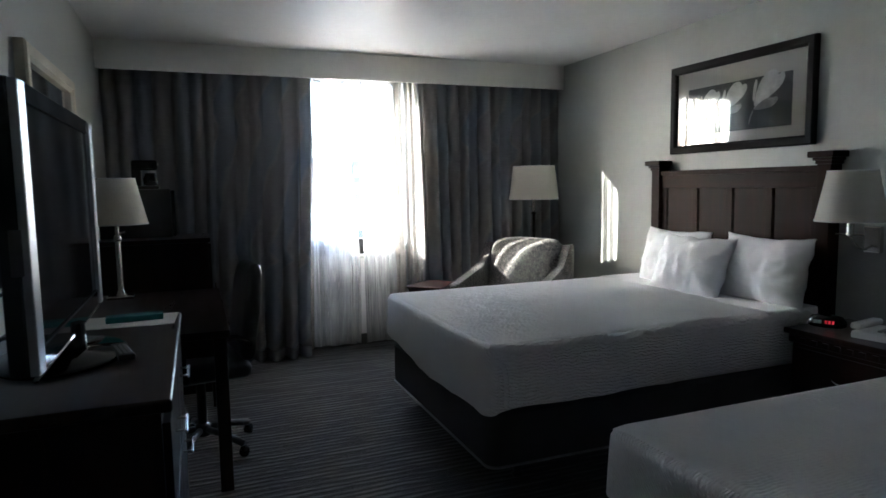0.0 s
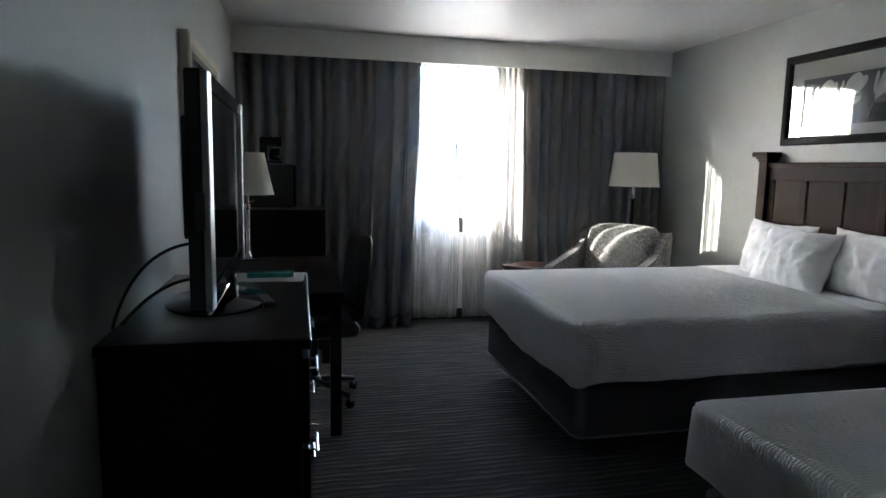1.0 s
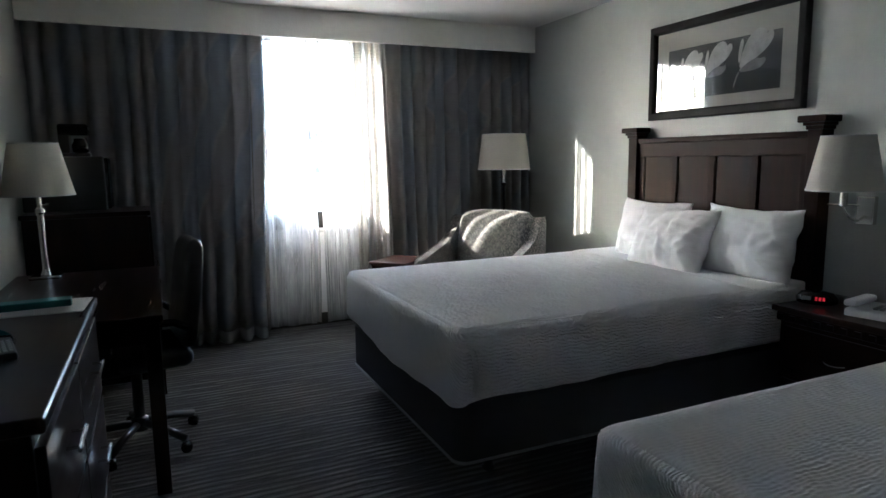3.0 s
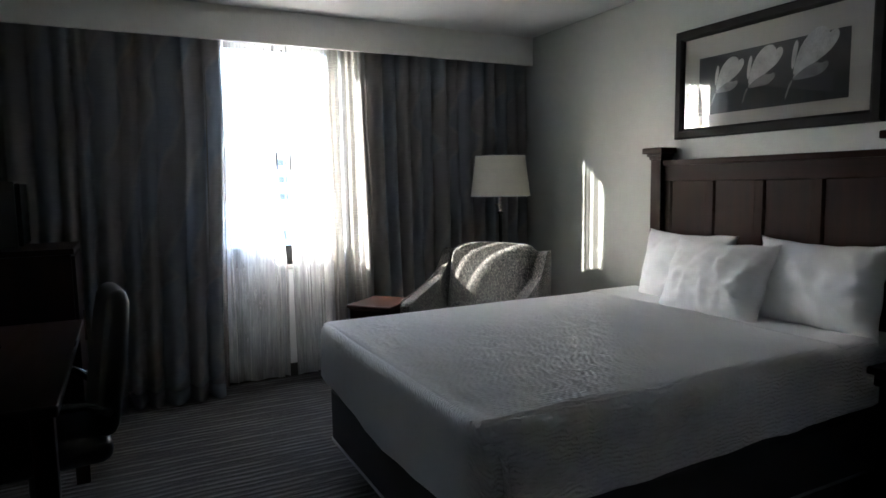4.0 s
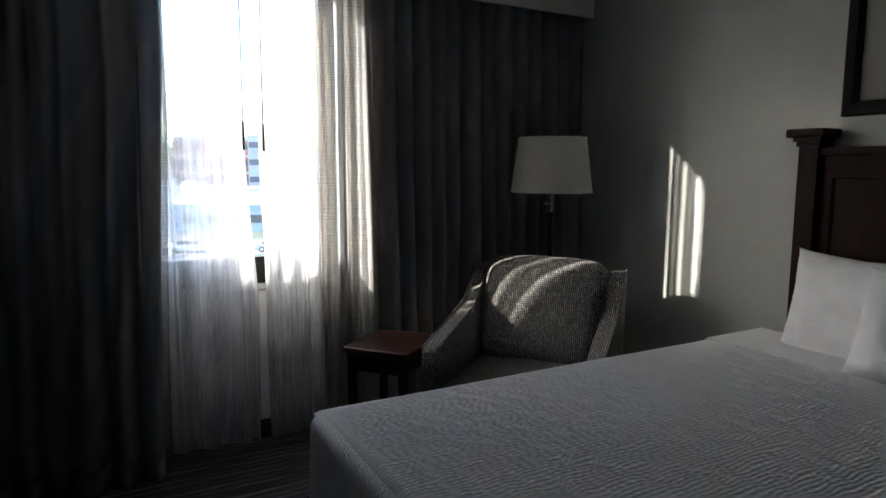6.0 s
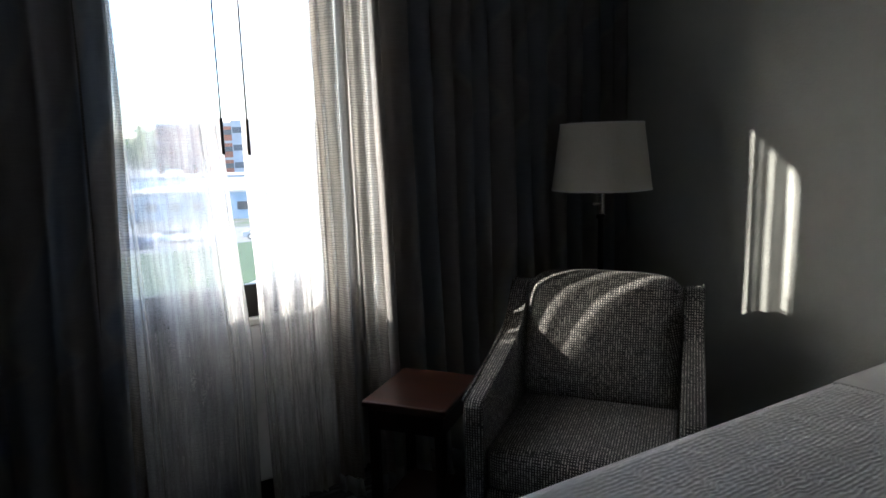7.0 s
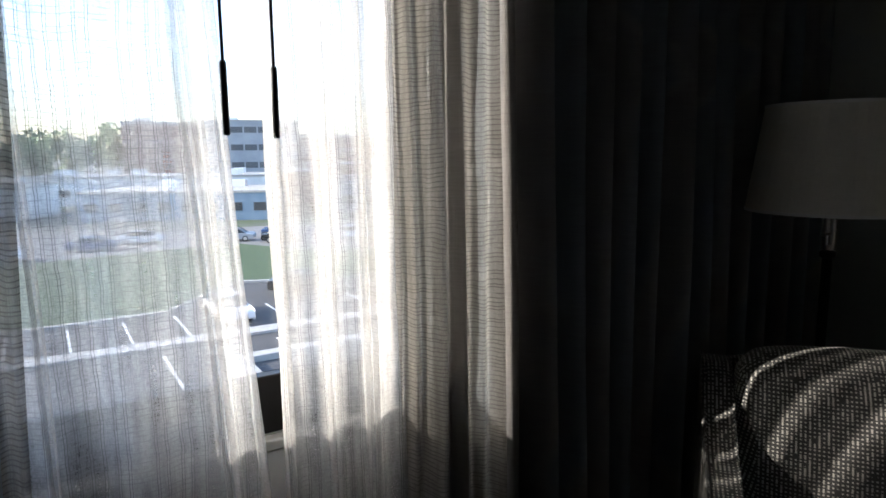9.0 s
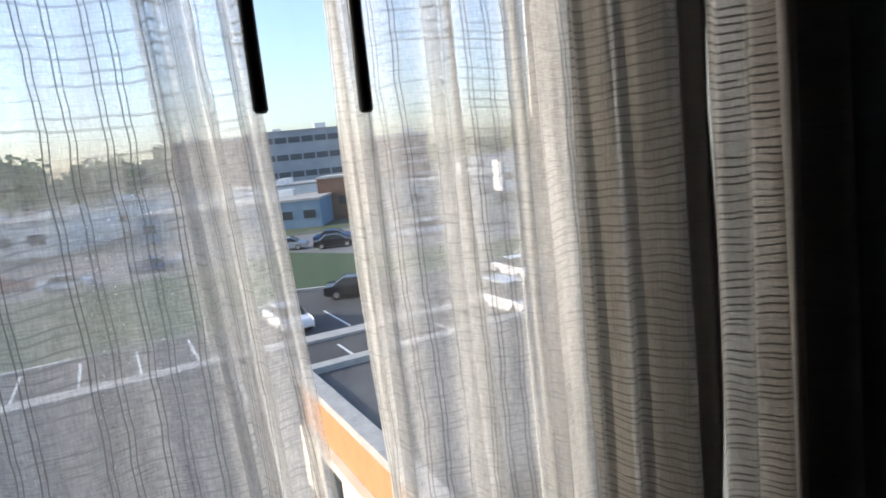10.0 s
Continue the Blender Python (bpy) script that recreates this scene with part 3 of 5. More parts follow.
def bedspread(x0, x1, y0, y1, top, bottom, seed, flare):
    """A cover over the mattress: soft crown, rounded edge, sides that hang with a wavering edge and a tucked foot corner."""
    rings = []
    profile = [(0.0, 0.0), (0.0, 0.12), (0.0, 0.3), (0.0, 0.5), (0.0, 0.68), (0.0, 0.8), (0.0, 0.88), (0.006, 0.94), (0.016, 0.975), (0.034, 0.995), (0.055, 1.0)]
    for inset, h in profile:
        ring = rounded_ring(x0 + inset, x1 - inset, y0 + inset, y1 - inset, 0.075)
        out = []
        for k, (x, y) in enumerate(ring):
            low = bottom + 0.035 * noise.noise((x * 2.1 + seed, y * 2.3, seed)) + 0.012 * noise.noise((x * 7, y * 7, seed))
            corner = math.exp(-((x - x0 - 0.02) ** 2 + (y - y0 - 0.02) ** 2) / 0.02)
            low -= 0.030 * corner
            low += 0.04 * math.exp(-((x - x0) ** 2 + (y - y1) ** 2) / 0.08)
            low += 0.055 * max(0.0, (x - x0 - 1.1)) ** 1.5
            low -= 0.035 * math.exp(-((x - x0) / 0.15) ** 2 - ((y - y0 - 0.62) / 0.42) ** 2)
            z = low + (top - low) * h
            hang = 1 - h
            # the pleat of the near corner
            pleat = math.exp(-((x - x0 - 0.10) ** 2 / 0.0009 + (y - y0) ** 2 / 0.004))
            bulge = 0.016 * noise.noise((x * 4 + 3, y * 4, z * 2.5 + seed)) * hang ** 0.5
            cx, cy = (x0 + x1) / 2, (y0 + y1) / 2
            dx = (-1 if x < x0 + 0.2 else 0) * (bulge + flare * hang)
            dy = (-1 if y < cy else 1) * (bulge + flare * hang) * (1 if (y < y0 + 0.1 or y > y1 - 0.1) else 0)
            out.append((x + dx, y + dy + 0.028 * pleat * hang ** 0.3, z))
        rings.append(out)
    for inset in (0.09, 0.14, 0.2, 0.28, 0.36, 0.45, 0.54, 0.63, 0.70):
        ring = rounded_ring(x0 + inset, x1 - inset, y0 + inset, y1 - inset, 0.07)
        rings.append([(x, y, top - (0.008 if inset > 0.1 else 0.0)) for x, y in ring])
    return loft(rings)


def smooth_field(x, y, seed):
    """Smooth random values in -1..1, one lattice step to a unit."""
    table = np.random.RandomState(seed).uniform(-1, 1, (512, 512))
    i, j = np.floor(x).astype(int), np.floor(y).astype(int)
    a, b = x - i, y - j
    a, b = a * a * (3 - 2 * a), b * b * (3 - 2 * b)
    def g(p, q):
        return table[p % 512, q % 512]
    return (g(i, j) * (1 - a) + g(i + 1, j) * a) * (1 - b) + (g(i, j + 1) * (1 - a) + g(i + 1, j + 1) * a) * b


def quilted_top(x0, x1, y0, y1, top, seed):
    """The woven top of the cover: short raised ripples about 14 mm apart, broken into beads, running across the bed."""
    nx, ny = int((x1 - x0) / 0.0046), int((y1 - y0) / 0.0026)
    X, Y = np.meshgrid(np.linspace(x0, x1, nx), np.linspace(y0, y1, ny), indexing="ij")
    inset = np.minimum(np.minimum(X - x0, Y - y0), y1 - Y)
    phase = Y / 0.0138 + 0.62 * smooth_field(X * 30, Y * 24, seed) + 0.10 * smooth_field(X * 55 + 9, Y * 34, seed + 1)
    shift = np.random.RandomState(seed + 5).uniform(0, 1, 4096)[np.floor(phase + 0.25).astype(int) % 4096]
    bead = np.sin(2 * np.pi * (X / 0.026 + shift + 0.35 * smooth_field(X * 18 + 3, Y * 40, seed + 2)))
    height = 0.66 + 0.34 * bead
    ripple = 0.0017 * np.sin(2 * np.pi * phase) * height + 0.0003 * smooth_field(X * 60, Y * 75, seed + 3)
    rim = np.clip(inset / 0.035, 0, 1)
    Z = top + 0.0055 + 0.012 * np.clip(inset / 0.7, 0, 1) + 0.004 * smooth_field(X * 3, Y * 3, seed + 4) * rim + ripple * (0.35 + 0.65 * rim) - 0.016 * (1 - rim) ** 2
    bm = bmesh.new()
    me = bpy.data.meshes.new("quilted_top")
    k = np.arange(nx * ny).reshape(nx, ny)
    quads = np.stack((k[:-1, :-1], k[1:, :-1], k[1:, 1:], k[:-1, 1:]), -1).reshape(-1, 4)
    me.from_pydata(np.stack((X, Y, Z), -1).reshape(-1, 3).tolist(), [], quads.tolist())
    bm.from_mesh(me)
    bpy.data.meshes.remove(me)
    return bm


def pillow(w, d, h, seed):
    """A plump cushion lying in x (width) and z (height), thick in y, pinched at its corners and creased."""
    bm = bmesh.new()
    n = 44
    sides = []
    for s in (-1, 1):
        g = []
        for j in range(n + 1):
            row = []
            for i in range(n + 1):
                u, v = 2 * i / n - 1, 2 * j / n - 1
                fat = max(0.0, (1 - abs(u) ** 2.6)) ** 0.55 * max(0.0, (1 - abs(v) ** 2.6)) ** 0.55
                px = u * w / 2 * (1 - 0.09 * (1 - v * v) * u * u)
                pz = v * h / 2 * (1 - 0.10 * (1 - u * u) * v * v)
                ripple = 0.13 * noise.noise((u * 2.0 + seed, v * 2.2, s * 2)) + 0.07 * noise.noise((u * 5 + seed, v * 3.4, s * 3)) * (1.5 - fat) + 0.07 * noise.noise((u * 9 + seed, v * 4, s)) + 0.025 * noise.noise((u * 17 + seed, v * 8, s))
                crease = 0.009 * (1 - abs(noise.noise((u * 3.2 + seed, v * 1.7 + s, 2.0)) * 2.4)) * min(1.0, fat * 1.6) + 0.005 * noise.noise((u * 8 + seed, v * 5, s * 1.5)) + 0.006 * noise.noise((u * 15 + seed, v * 2.0, s)) * max(0.0, v) ** 1.5 + 0.005 * noise.noise((u * 3.0, v * 14 + seed, s)) * abs(u) ** 2
                row.append((px + 0.008 * noise.noise((v * 2.5, seed, s)), s * (d / 2 * fat * (1 + ripple) + crease * min(1.0, fat * 3)), pz + 0.010 * noise.noise((u * 2.5, seed + 5, 0.0))))
            g.append(row)
        sides.append(g)
    cache = {}
    def vert(s, j, i):
        key = (j, i) if i in (0, n) or j in (0, n) else (s, j, i)
        if key not in cache:
            cache[key] = bm.verts.new(sides[s][j][i])
        return cache[key]
    for s in (0, 1):
        for j in range(n):
            for i in range(n):
                bm.faces.new((vert(s, j, i), vert(s, j, i + 1), vert(s, j + 1, i + 1), vert(s, j + 1, i)))
    return bm


def bed(y0, y1, seed, label):
    ob = thing("bed", (2.0, (y0 + y1) / 2, 0.0), label, "bed", "beds side by side")
    w = (y1 - y0) / 2
    X0, X1 = 0.94 - 2.0, 3.0 - 2.0
    part("base", moved(loft([[(x, y, z) for x, y in rounded_ring(X0 + i, X1, -w + i, w - i, 0.06, n_side=4)] for i, z in ((0.012, 0.15), (0.0, 0.165), (0.0, 0.40), (0.02, 0.42))]), Matrix()), BASE_FABRIC, ob, "dark charcoal fabric box base", smooth=False)
    part("piping", loft([[(x, y, z) for x, y in rounded_ring(X0 - i, X1, -w - i, w + i, 0.06, n_side=4)] for i, z in ((-0.004, 0.147), (0.003, 0.150), (0.003, 0.158), (-0.004, 0.161))], False), simple("base_piping", (0.30, 0.30, 0.30), 0.6), ob)
    for x, y in ((X0 + 0.25, -w + 0.2), (X0 + 0.25, w - 0.2), (X1 - 0.3, -w + 0.2), (X1 - 0.3, w - 0.2)):
        part("leg", moved(lathe([(0.03, 0.0), (0.032, 0.01), (0.022, 0.02), (0.022, 0.152)], 14), Matrix.Translation((x, y, 0))), BLACK, ob)
    part("mattress", moved(loft([[(x, y, z) for x, y in rounded_ring(X0 + i, X1, -w + i, w - i, 0.09, n_side=4)] for i, z in ((0.03, 0.42), (0.0, 0.45), (0.0, 0.67), (0.03, 0.70))]), Matrix()), SHEET, ob, "white sheeted mattress")
    return ob


BED_Y0, BED_Y1 = 2.635, 4.145
bed(BED_Y0, BED_Y1, 1, "made queen bed on a dark fabric base by the window")
bed(0.18, 1.68, 2, "made queen bed on a dark fabric base beside the nightstand")
for flare, x0, y0, y1, seed, top, label in ((0.006, 0.910, BED_Y0, BED_Y1, 1.7, 0.733, "white rippled bedspread on the window bed"), (0.010, 0.895, 0.18, 1.68, 5.2, 0.702, "white rippled bedspread on the nearer bed")):
    c = part("bedspread", moved(bedspread(x0, 2.945, y0 - 0.040, y1 + 0.045, top, 0.450, seed, flare), Matrix()), SPREAD, None, label, smooth=True)
    tagged(c, "", "bedspread", "bedspreads")
    part("quilted_top", quilted_top(x0 + 0.022, 2.615, y0 - 0.018, y1 + 0.023, top, int(seed * 10)), SPREAD_TOP, c, smooth=True)
    fy = y0 - 0.050 - flare
    bm = tube(arc((x0 + 0.088, fy, 0.462), (x0 + 0.100, fy + 0.002, 0.560), (x0 + 0.082, fy + 0.006, 0.640), 10) + arc((x0 + 0.082, fy + 0.006, 0.640), (x0 + 0.060, fy + 0.010, 0.685), (x0 + 0.020, fy + 0.022, 0.668), 8)[1:], 0.011, 10)
    part("corner_fold", bm, SPREAD, c, "tucked corner flap", smooth=True)
    fs = part("folded_sheet", block(2.60, 2.98, y0 - 0.018, y1 + 0.018, 0.52, top + 0.012, 0.014, 4), SHEET, None, "white sheet over the head of the mattress", smooth=True)
    tagged(fs, "", "sheet", "sheets")


def put_pillow(loc, w, d, h, seed, rx, rz, label):
    p = part("pillow", pillow(w, d, h, seed), LINEN, None, label, smooth=True)
    tagged(p, "", "pillow", "pillows on the beds")
    p.matrix_world = pose(*loc, 0, 0, rz) @ pose(0, 0, 0, rx, 0, 0)
    return p


for dy, group_seed in ((0.0, 0), (-2.48, 20)):
    put_pillow((2.885, 3.68 + dy, 0.915), 0.62, 0.20, 0.42, 1 + group_seed, 14, 90, "plump white pillow leaning on the headboard")
    put_pillow((2.875, 2.91 + dy, 0.920), 0.62, 0.20, 0.42, 4 + group_seed, 13, 90, "plump white pillow leaning on the headboard")
    put_pillow((2.735, 3.345 + dy, 0.905), 0.60, 0.22, 0.42, 7 + group_seed, 24, 91, "white pillow propped in front of two others")


def headboard(cy):
    """Two square posts with caps, a rail, four sunk panels between stiles."""
    ob = thing("headboard", (3.06, cy, 0.0), "dark brown panelled wooden headboard with capped posts", "headboard", "headboards")
    h = 0.69
    for s in (-1, 1):
        y = s * h
        post = part("post", block(-0.055, 0.035, y - 0.042, y + 0.042, 0.0, 1.535, 0.004), WALNUT, ob)
        bm = block(-0.062, 0.037, y - 0.050, y + 0.050, 1.535, 1.555, 0.003)
        block(-0.072, 0.037, y - 0.060, y + 0.060, 1.555, 1.572, 0.003, bm=bm)
        block(-0.092, 0.037, y - 0.080, y + 0.080, 1.572, 1.607, 0.006, bm=bm)
        part("cap", bm, WALNUT_H, post)
    bm = block(-0.03, 0.03, -h + 0.042, h - 0.042, 1.405, 1.515, 0.003)
    block(-0.045, 0.033, -h + 0.042, h - 0.042, 1.497, 1.530, 0.005, bm=bm)
    part("top_rail", bm, WALNUT_H, ob)
    part("bottom_rail", block(-0.028, 0.03, -h + 0.042, h - 0.042, 0.45, 0.70, 0.003), WALNUT_H, ob)
    inner = 2 * (h - 0.042)
    edge = 0.05
    for k in range(5):
        w = edge if k in (0, 4) else 0.050
        c = -inner / 2 + (edge / 2 if k == 0 else inner - edge / 2 if k == 4 else edge / 2 + (inner - edge) * k / 4)
        part("stile", block(-0.026, 0.03, c - w / 2, c + w / 2, 0.70, 1.405, 0.003), WALNUT, ob)
    for k in range(4):
        a = -inner / 2 + edge / 2 + (inner - edge) * k / 4 + 0.022
        b = -inner / 2 + edge / 2 + (inner - edge) * (k + 1) / 4 - 0.022
        bm = block(-0.017, 0.02, a, b, 0.70, 1.405)
        block(-0.022, -0.015, a, a + 0.010, 0.70, 1.405, 0.002, bm=bm)
        block(-0.022, -0.015, b - 0.010, b, 0.70, 1.405, 0.002, bm=bm)
        part("panel", bm, WALNUT, ob)
    return ob


headboard(3.335)
headboard(0.865)


# ---- pictures ----
def frame_of(y0, y1, z0, z1, w, d, material, name="frame", prof=0.35):
    """A mitred frame in y and z, facing -x, from x = -d to 0."""
    bm = bmesh.new()
    loops = []
    for inset, x in ((0, 0), (0, -d * 0.8), (w * 0.15, -d), (w * 0.75, -d), (w, -d * 0.7), (w, 0)):
        loops.append([bm.verts.new((x, a, b)) for a, b in ((y0 + inset, z0 + inset), (y1 - inset, z0 + inset), (y1 - inset, z1 - inset), (y0 + inset, z1 - inset))])
    for p, q in zip(loops, loops[1:]):
        for i in range(4):
            j = (i + 1) % 4
            bm.faces.new((p[i], p[j], q[j], q[i]))
    return bm


PETALS = (
    ("back", ((0.02, 0.05), (0.08, 0.40), (0.22, 0.74), (0.42, 0.94), (0.58, 1.0), (0.72, 0.97), (0.82, 0.84), (0.72, 0.5), (0.4, 0.2))),
    ("front", ((0.0, 0.0), (0.28, 0.14), (0.52, 0.30), (0.80, 0.46), (0.97, 0.66), (1.0, 0.80), (0.93, 0.90), (0.80, 0.84), (0.62, 0.70), (0.34, 0.40), (0.12, 0.16))),
    ("under", ((0.0, 0.0), (0.30, 0.0), (0.60, 0.02), (0.80, 0.16), (0.78, 0.30), (0.66, 0.26), (0.50, 0.30), (0.20, 0.17))),
    ("leaf", ((0.0, 0.24), (0.0, 0.50), (0.04, 0.72), (0.10, 0.84), (0.15, 0.74), (0.10, 0.46), (0.05, 0.24))),
    ("stem", ((0.03, 0.02), (-0.02, -0.02), (-0.06, -0.12), (-0.13, -0.35), (-0.10, -0.37), (-0.03, -0.14), (0.04, -0.04))),
)


def flower(cy, cz, s, art):
    """One pale tulip head lying aslant, with a side leaf and a stem, as thin layers of the print."""
    for k, (kind, pts) in enumerate(PETALS):
        rounded = []
        for i, p in enumerate(pts):
            q = pts[(i + 1) % len(pts)]
            rounded += [(0.75 * p[0] + 0.25 * q[0], 0.75 * p[1] + 0.25 * q[1]), (0.25 * p[0] + 0.75 * q[0], 0.25 * p[1] + 0.75 * q[1])]
        bm = moved(prism([(cy - u * s, cz + v * s) for u, v in rounded], 0.0005, "x"), Matrix.Translation((-0.0150 - 0.0005 * k, 0, 0)))
        part("stem" if kind == "stem" else "petal", bm, PETAL_DIM if kind in ("under", "stem") else PETAL, art)


def picture(cy, seed):
    ob = thing("picture", (XR - 0.004, cy, 1.652), "black-framed black and white print of three pale tulips", "picture", "pictures over the beds")
    W, H = 1.17, 0.62
    part("frame", frame_of(-W / 2, W / 2, 0, H, 0.056, 0.042, FRAME_BLACK), FRAME_BLACK, ob)
    part("mat_board", block(-0.012, -0.008, -W / 2 + 0.055, W / 2 - 0.055, 0.055, H - 0.055), MATBOARD, ob, "cream mat board")
    a, b, c, d = -0.425, 0.425, 0.125, 0.445
    art = part("print", block(-0.014, -0.0122, a, b, c, d), PHOTO, ob, "dark print")
    for u, z, s in ((0.130, 0.112, 0.185), (0.370, 0.112, 0.205), (0.665, 0.115, 0.235)):
        flower(b - u * (b - a), c + z, s, art)
    g = part("glass", block(-0.021, -0.019, -W / 2 + 0.05, W / 2 - 0.05, 0.05, H - 0.05), GLASS, ob)
    g.visible_shadow = False
    return ob


picture(3.353, 1)
picture(0.865, 1)

mirror = thing("wall_mirror", (XL + 0.004, 3.635, 1.16), "mirror in a cream-painted frame over the desk", "mirror")
part("frame", moved(frame_of(-0.55, 0.55, 0, 0.89, 0.07, 0.045, CREAM), Matrix.Rotation(math.pi, 4, "Z")), CREAM, mirror)
part("mirror_glass", block(0.010, 0.016, -0.49, 0.49, 0.06, 0.83), MIRROR, mirror)


# ---- armchair, side table and floor lamp by the window ----
def cushion(w, d, h, r, crown=0.0, lean=0.0, cuts=6, swell=0.012):
    """A stuffed block centred in x and y and standing on z = 0; its faces swell."""
    bm = block(-w / 2, w / 2, -d / 2, d / 2, 0, h, 0.0)
    bmesh.ops.subdivide_edges(bm, edges=list(bm.edges), cuts=cuts * 2, use_grid_fill=True)
    for v in bm.verts:
        x, y, z = v.co.x / (w / 2), v.co.y / (d / 2), v.co.z / (h / 2) - 1
        # round the box by pulling each point towards an inner box
        inner = Vector((max(-w / 2 + r, min(w / 2 - r, v.co.x)), max(-d / 2 + r, min(d / 2 - r, v.co.y)), max(r, min(h - r, v.co.z))))
        off = v.co - inner
        if off.length > 1e-6:
            v.co = inner + off.normalized() * r
        v.co.z += crown * (1 - x * x) * (1 - y * y * 0.4) * max(0.0, z)
        v.co.y += (-swell if y < 0 else 0.004) * (1 - x * x) * (1 - z * z)
        v.co.y += lean * v.co.z
        v.co += 0.003 * Vector((0, noise.noise(v.co * 9), noise.noise(v.co * 7 + Vector((3, 1, 2)))))
    return bm


armchair = thing("armchair", (2.230, 4.862, 0.0), "charcoal armchair woven with pale dots, facing the room", "armchair", rot=-51)
side = [(-0.41, 0.15), (-0.415, 0.60), (-0.405, 0.628), (-0.375, 0.640), (-0.20, 0.672), (0.00, 0.715), (0.14, 0.750), (0.22, 0.815), (0.275, 0.890), (0.315, 0.922), (0.40, 0.920), (0.435, 0.885), (0.40, 0.15)]
for s in (-1, 1):
    bm = prism(side, 0.075, "x")
    bmesh.ops.bevel(bm, geom=[e for e in bm.edges], offset=0.016, segments=3, affect="EDGES", profile=0.5)
    moved(bm, Matrix.Translation((s * 0.362 - 0.0375, 0, 0)))
    part("arm", bm, UPHOLSTERY, armchair, smooth=True)
    bm = tube([(s * 0.400, y, z + 0.002) for y, z in side[2:11]], 0.0045, 8)
    part("welt", bm, UPHOLSTERY, armchair)
part("seat_cushion", moved(cushion(0.645, 0.66, 0.165, 0.045, 0.012), Matrix.Translation((0, -0.085, 0.30))), UPHOLSTERY, armchair, smooth=True)
part("seat_front", moved(cushion(0.65, 0.60, 0.16, 0.02), Matrix.Translation((0, -0.095, 0.15))), UPHOLSTERY, armchair, smooth=True)
part("back_cushion", moved(cushion(0.65, 0.16, 0.535, 0.075, 0.022, 0.24, swell=0.045), Matrix.Translation((0, 0.195, 0.425))), UPHOLSTERY, armchair, smooth=True)
part("back_panel", moved(cushion(0.66, 0.06, 0.76, 0.02, 0.01, 0.10), Matrix.Translation((0, 0.355, 0.15))), UPHOLSTERY, armchair, smooth=True)
for x in (-0.32, 0.32):
    for y in (-0.36, 0.34):
        part("leg", moved(lathe([(0.018, 0.0), (0.027, 0.15)], 12), Matrix.Translation((x, y, 0.0))), ESPRESSO_UP, armchair)


def side_table():
    """Square top with a moulded edge on four slim square legs, turned like the armchair."""
    c = Vector((1.377, 5.167, 0)) + Vector((0.78, 0.63, 0)) * 0.19 + Vector((0.63, -0.78, 0)) * 0.165
    ob = thing("side_table", (c.x, c.y, 0), "small reddish-brown wooden side table beside the armchair", "side table", rot=-51)
    w, d = 0.165, 0.19
    bm = block(-w, w, -d, d, 0.588, 0.612, 0.006)
    block(-w + 0.012, w - 0.012, -d + 0.012, d - 0.012, 0.575, 0.588, 0.004, bm=bm)
    part("tabletop", bm, CHERRY, ob)
    for x0, x1, y0, y1 in ((-w + 0.03, w - 0.03, -d + 0.02, -d + 0.036), (-w + 0.03, w - 0.03, d - 0.036, d - 0.02), (-w + 0.02, -w + 0.036, -d + 0.03, d - 0.03), (w - 0.036, w - 0.02, -d + 0.03, d - 0.03)):
        part("apron", block(x0, x1, y0, y1, 0.50, 0.575, 0.002), ESPRESSO, ob)
    for x in (-w + 0.033, w - 0.033):
        for y in (-d + 0.033, d - 0.033):
            part("leg", block(x - 0.017, x + 0.017, y - 0.017, y + 0.017, 0.0, 0.575, 0.003), ESPRESSO_UP, ob)
    part("shelf", block(-w + 0.03, w - 0.03, -d + 0.03, d - 0.03, 0.16, 0.178, 0.003), ESPRESSO, ob)
    return ob


side_table()


def shade_bm(r0, r1, h, t=0.002):
    """An open tapered shade: r0 at the bottom, r1 at the top."""
    return lathe([(r0, 0), (r1, h), (r1 - t, h), (r0 - t, 0)], 56, closed=True)


def shade_part(parent, r0, r1, z, h):
    sh = part("shade", moved(shade_bm(r0, r1, h), Matrix.Translation((0, 0, z))), SHADE, parent, "tapered off-white fabric shade", smooth=False)
    for r, zz in ((r0, z), (r1, z + h)):
        part("trim", lathe([(r - 0.003, zz - 0.003), (r + 0.0015, zz - 0.003), (r + 0.0015, zz + 0.005), (r - 0.003, zz + 0.005)], 56, closed=True), WHITE_PLASTIC, sh)
    bm = tube([(-r1 + 0.003, 0, z + h - 0.02), (r1 - 0.003, 0, z + h - 0.02)], 0.002, 6)
    join(bm, tube([(0, -r1 + 0.003, z + h - 0.02), (0, r1 - 0.003, z + h - 0.02)], 0.002, 6))
    part("spider", bm, CHROME, sh)
    part("bulb", moved(lathe([(0.012, 0), (0.014, 0.03), (0.03, 0.07), (0.028, 0.10), (0.01, 0.118)], 16), Matrix.Translation((0, 0, z + 0.03))), WHITE_PLASTIC, parent, smooth=True)
    return sh


lamp = thing("floor_lamp", (2.68, 5.296, 0.0), "floor lamp with an off-white tapered shade, switched off", "floor lamp")
part("base", lathe([(0.14, 0.0), (0.145, 0.008), (0.14, 0.02), (0.03, 0.035), (0.018, 0.05)], 40), FRAME_BLACK, lamp, smooth=True)
part("pole", lathe([(0.013, 0.045), (0.013, 0.62), (0.019, 0.63), (0.019, 0.65), (0.014, 0.66), (0.014, 1.17), (0.022, 1.175), (0.022, 1.19), (0.012, 1.195)], 20), FRAME_BLACK, lamp, smooth=False)
part("socket", lathe([(0.012, 1.19), (0.017, 1.21), (0.017, 1.33), (0.01, 1.35)], 20), CHROME, lamp)
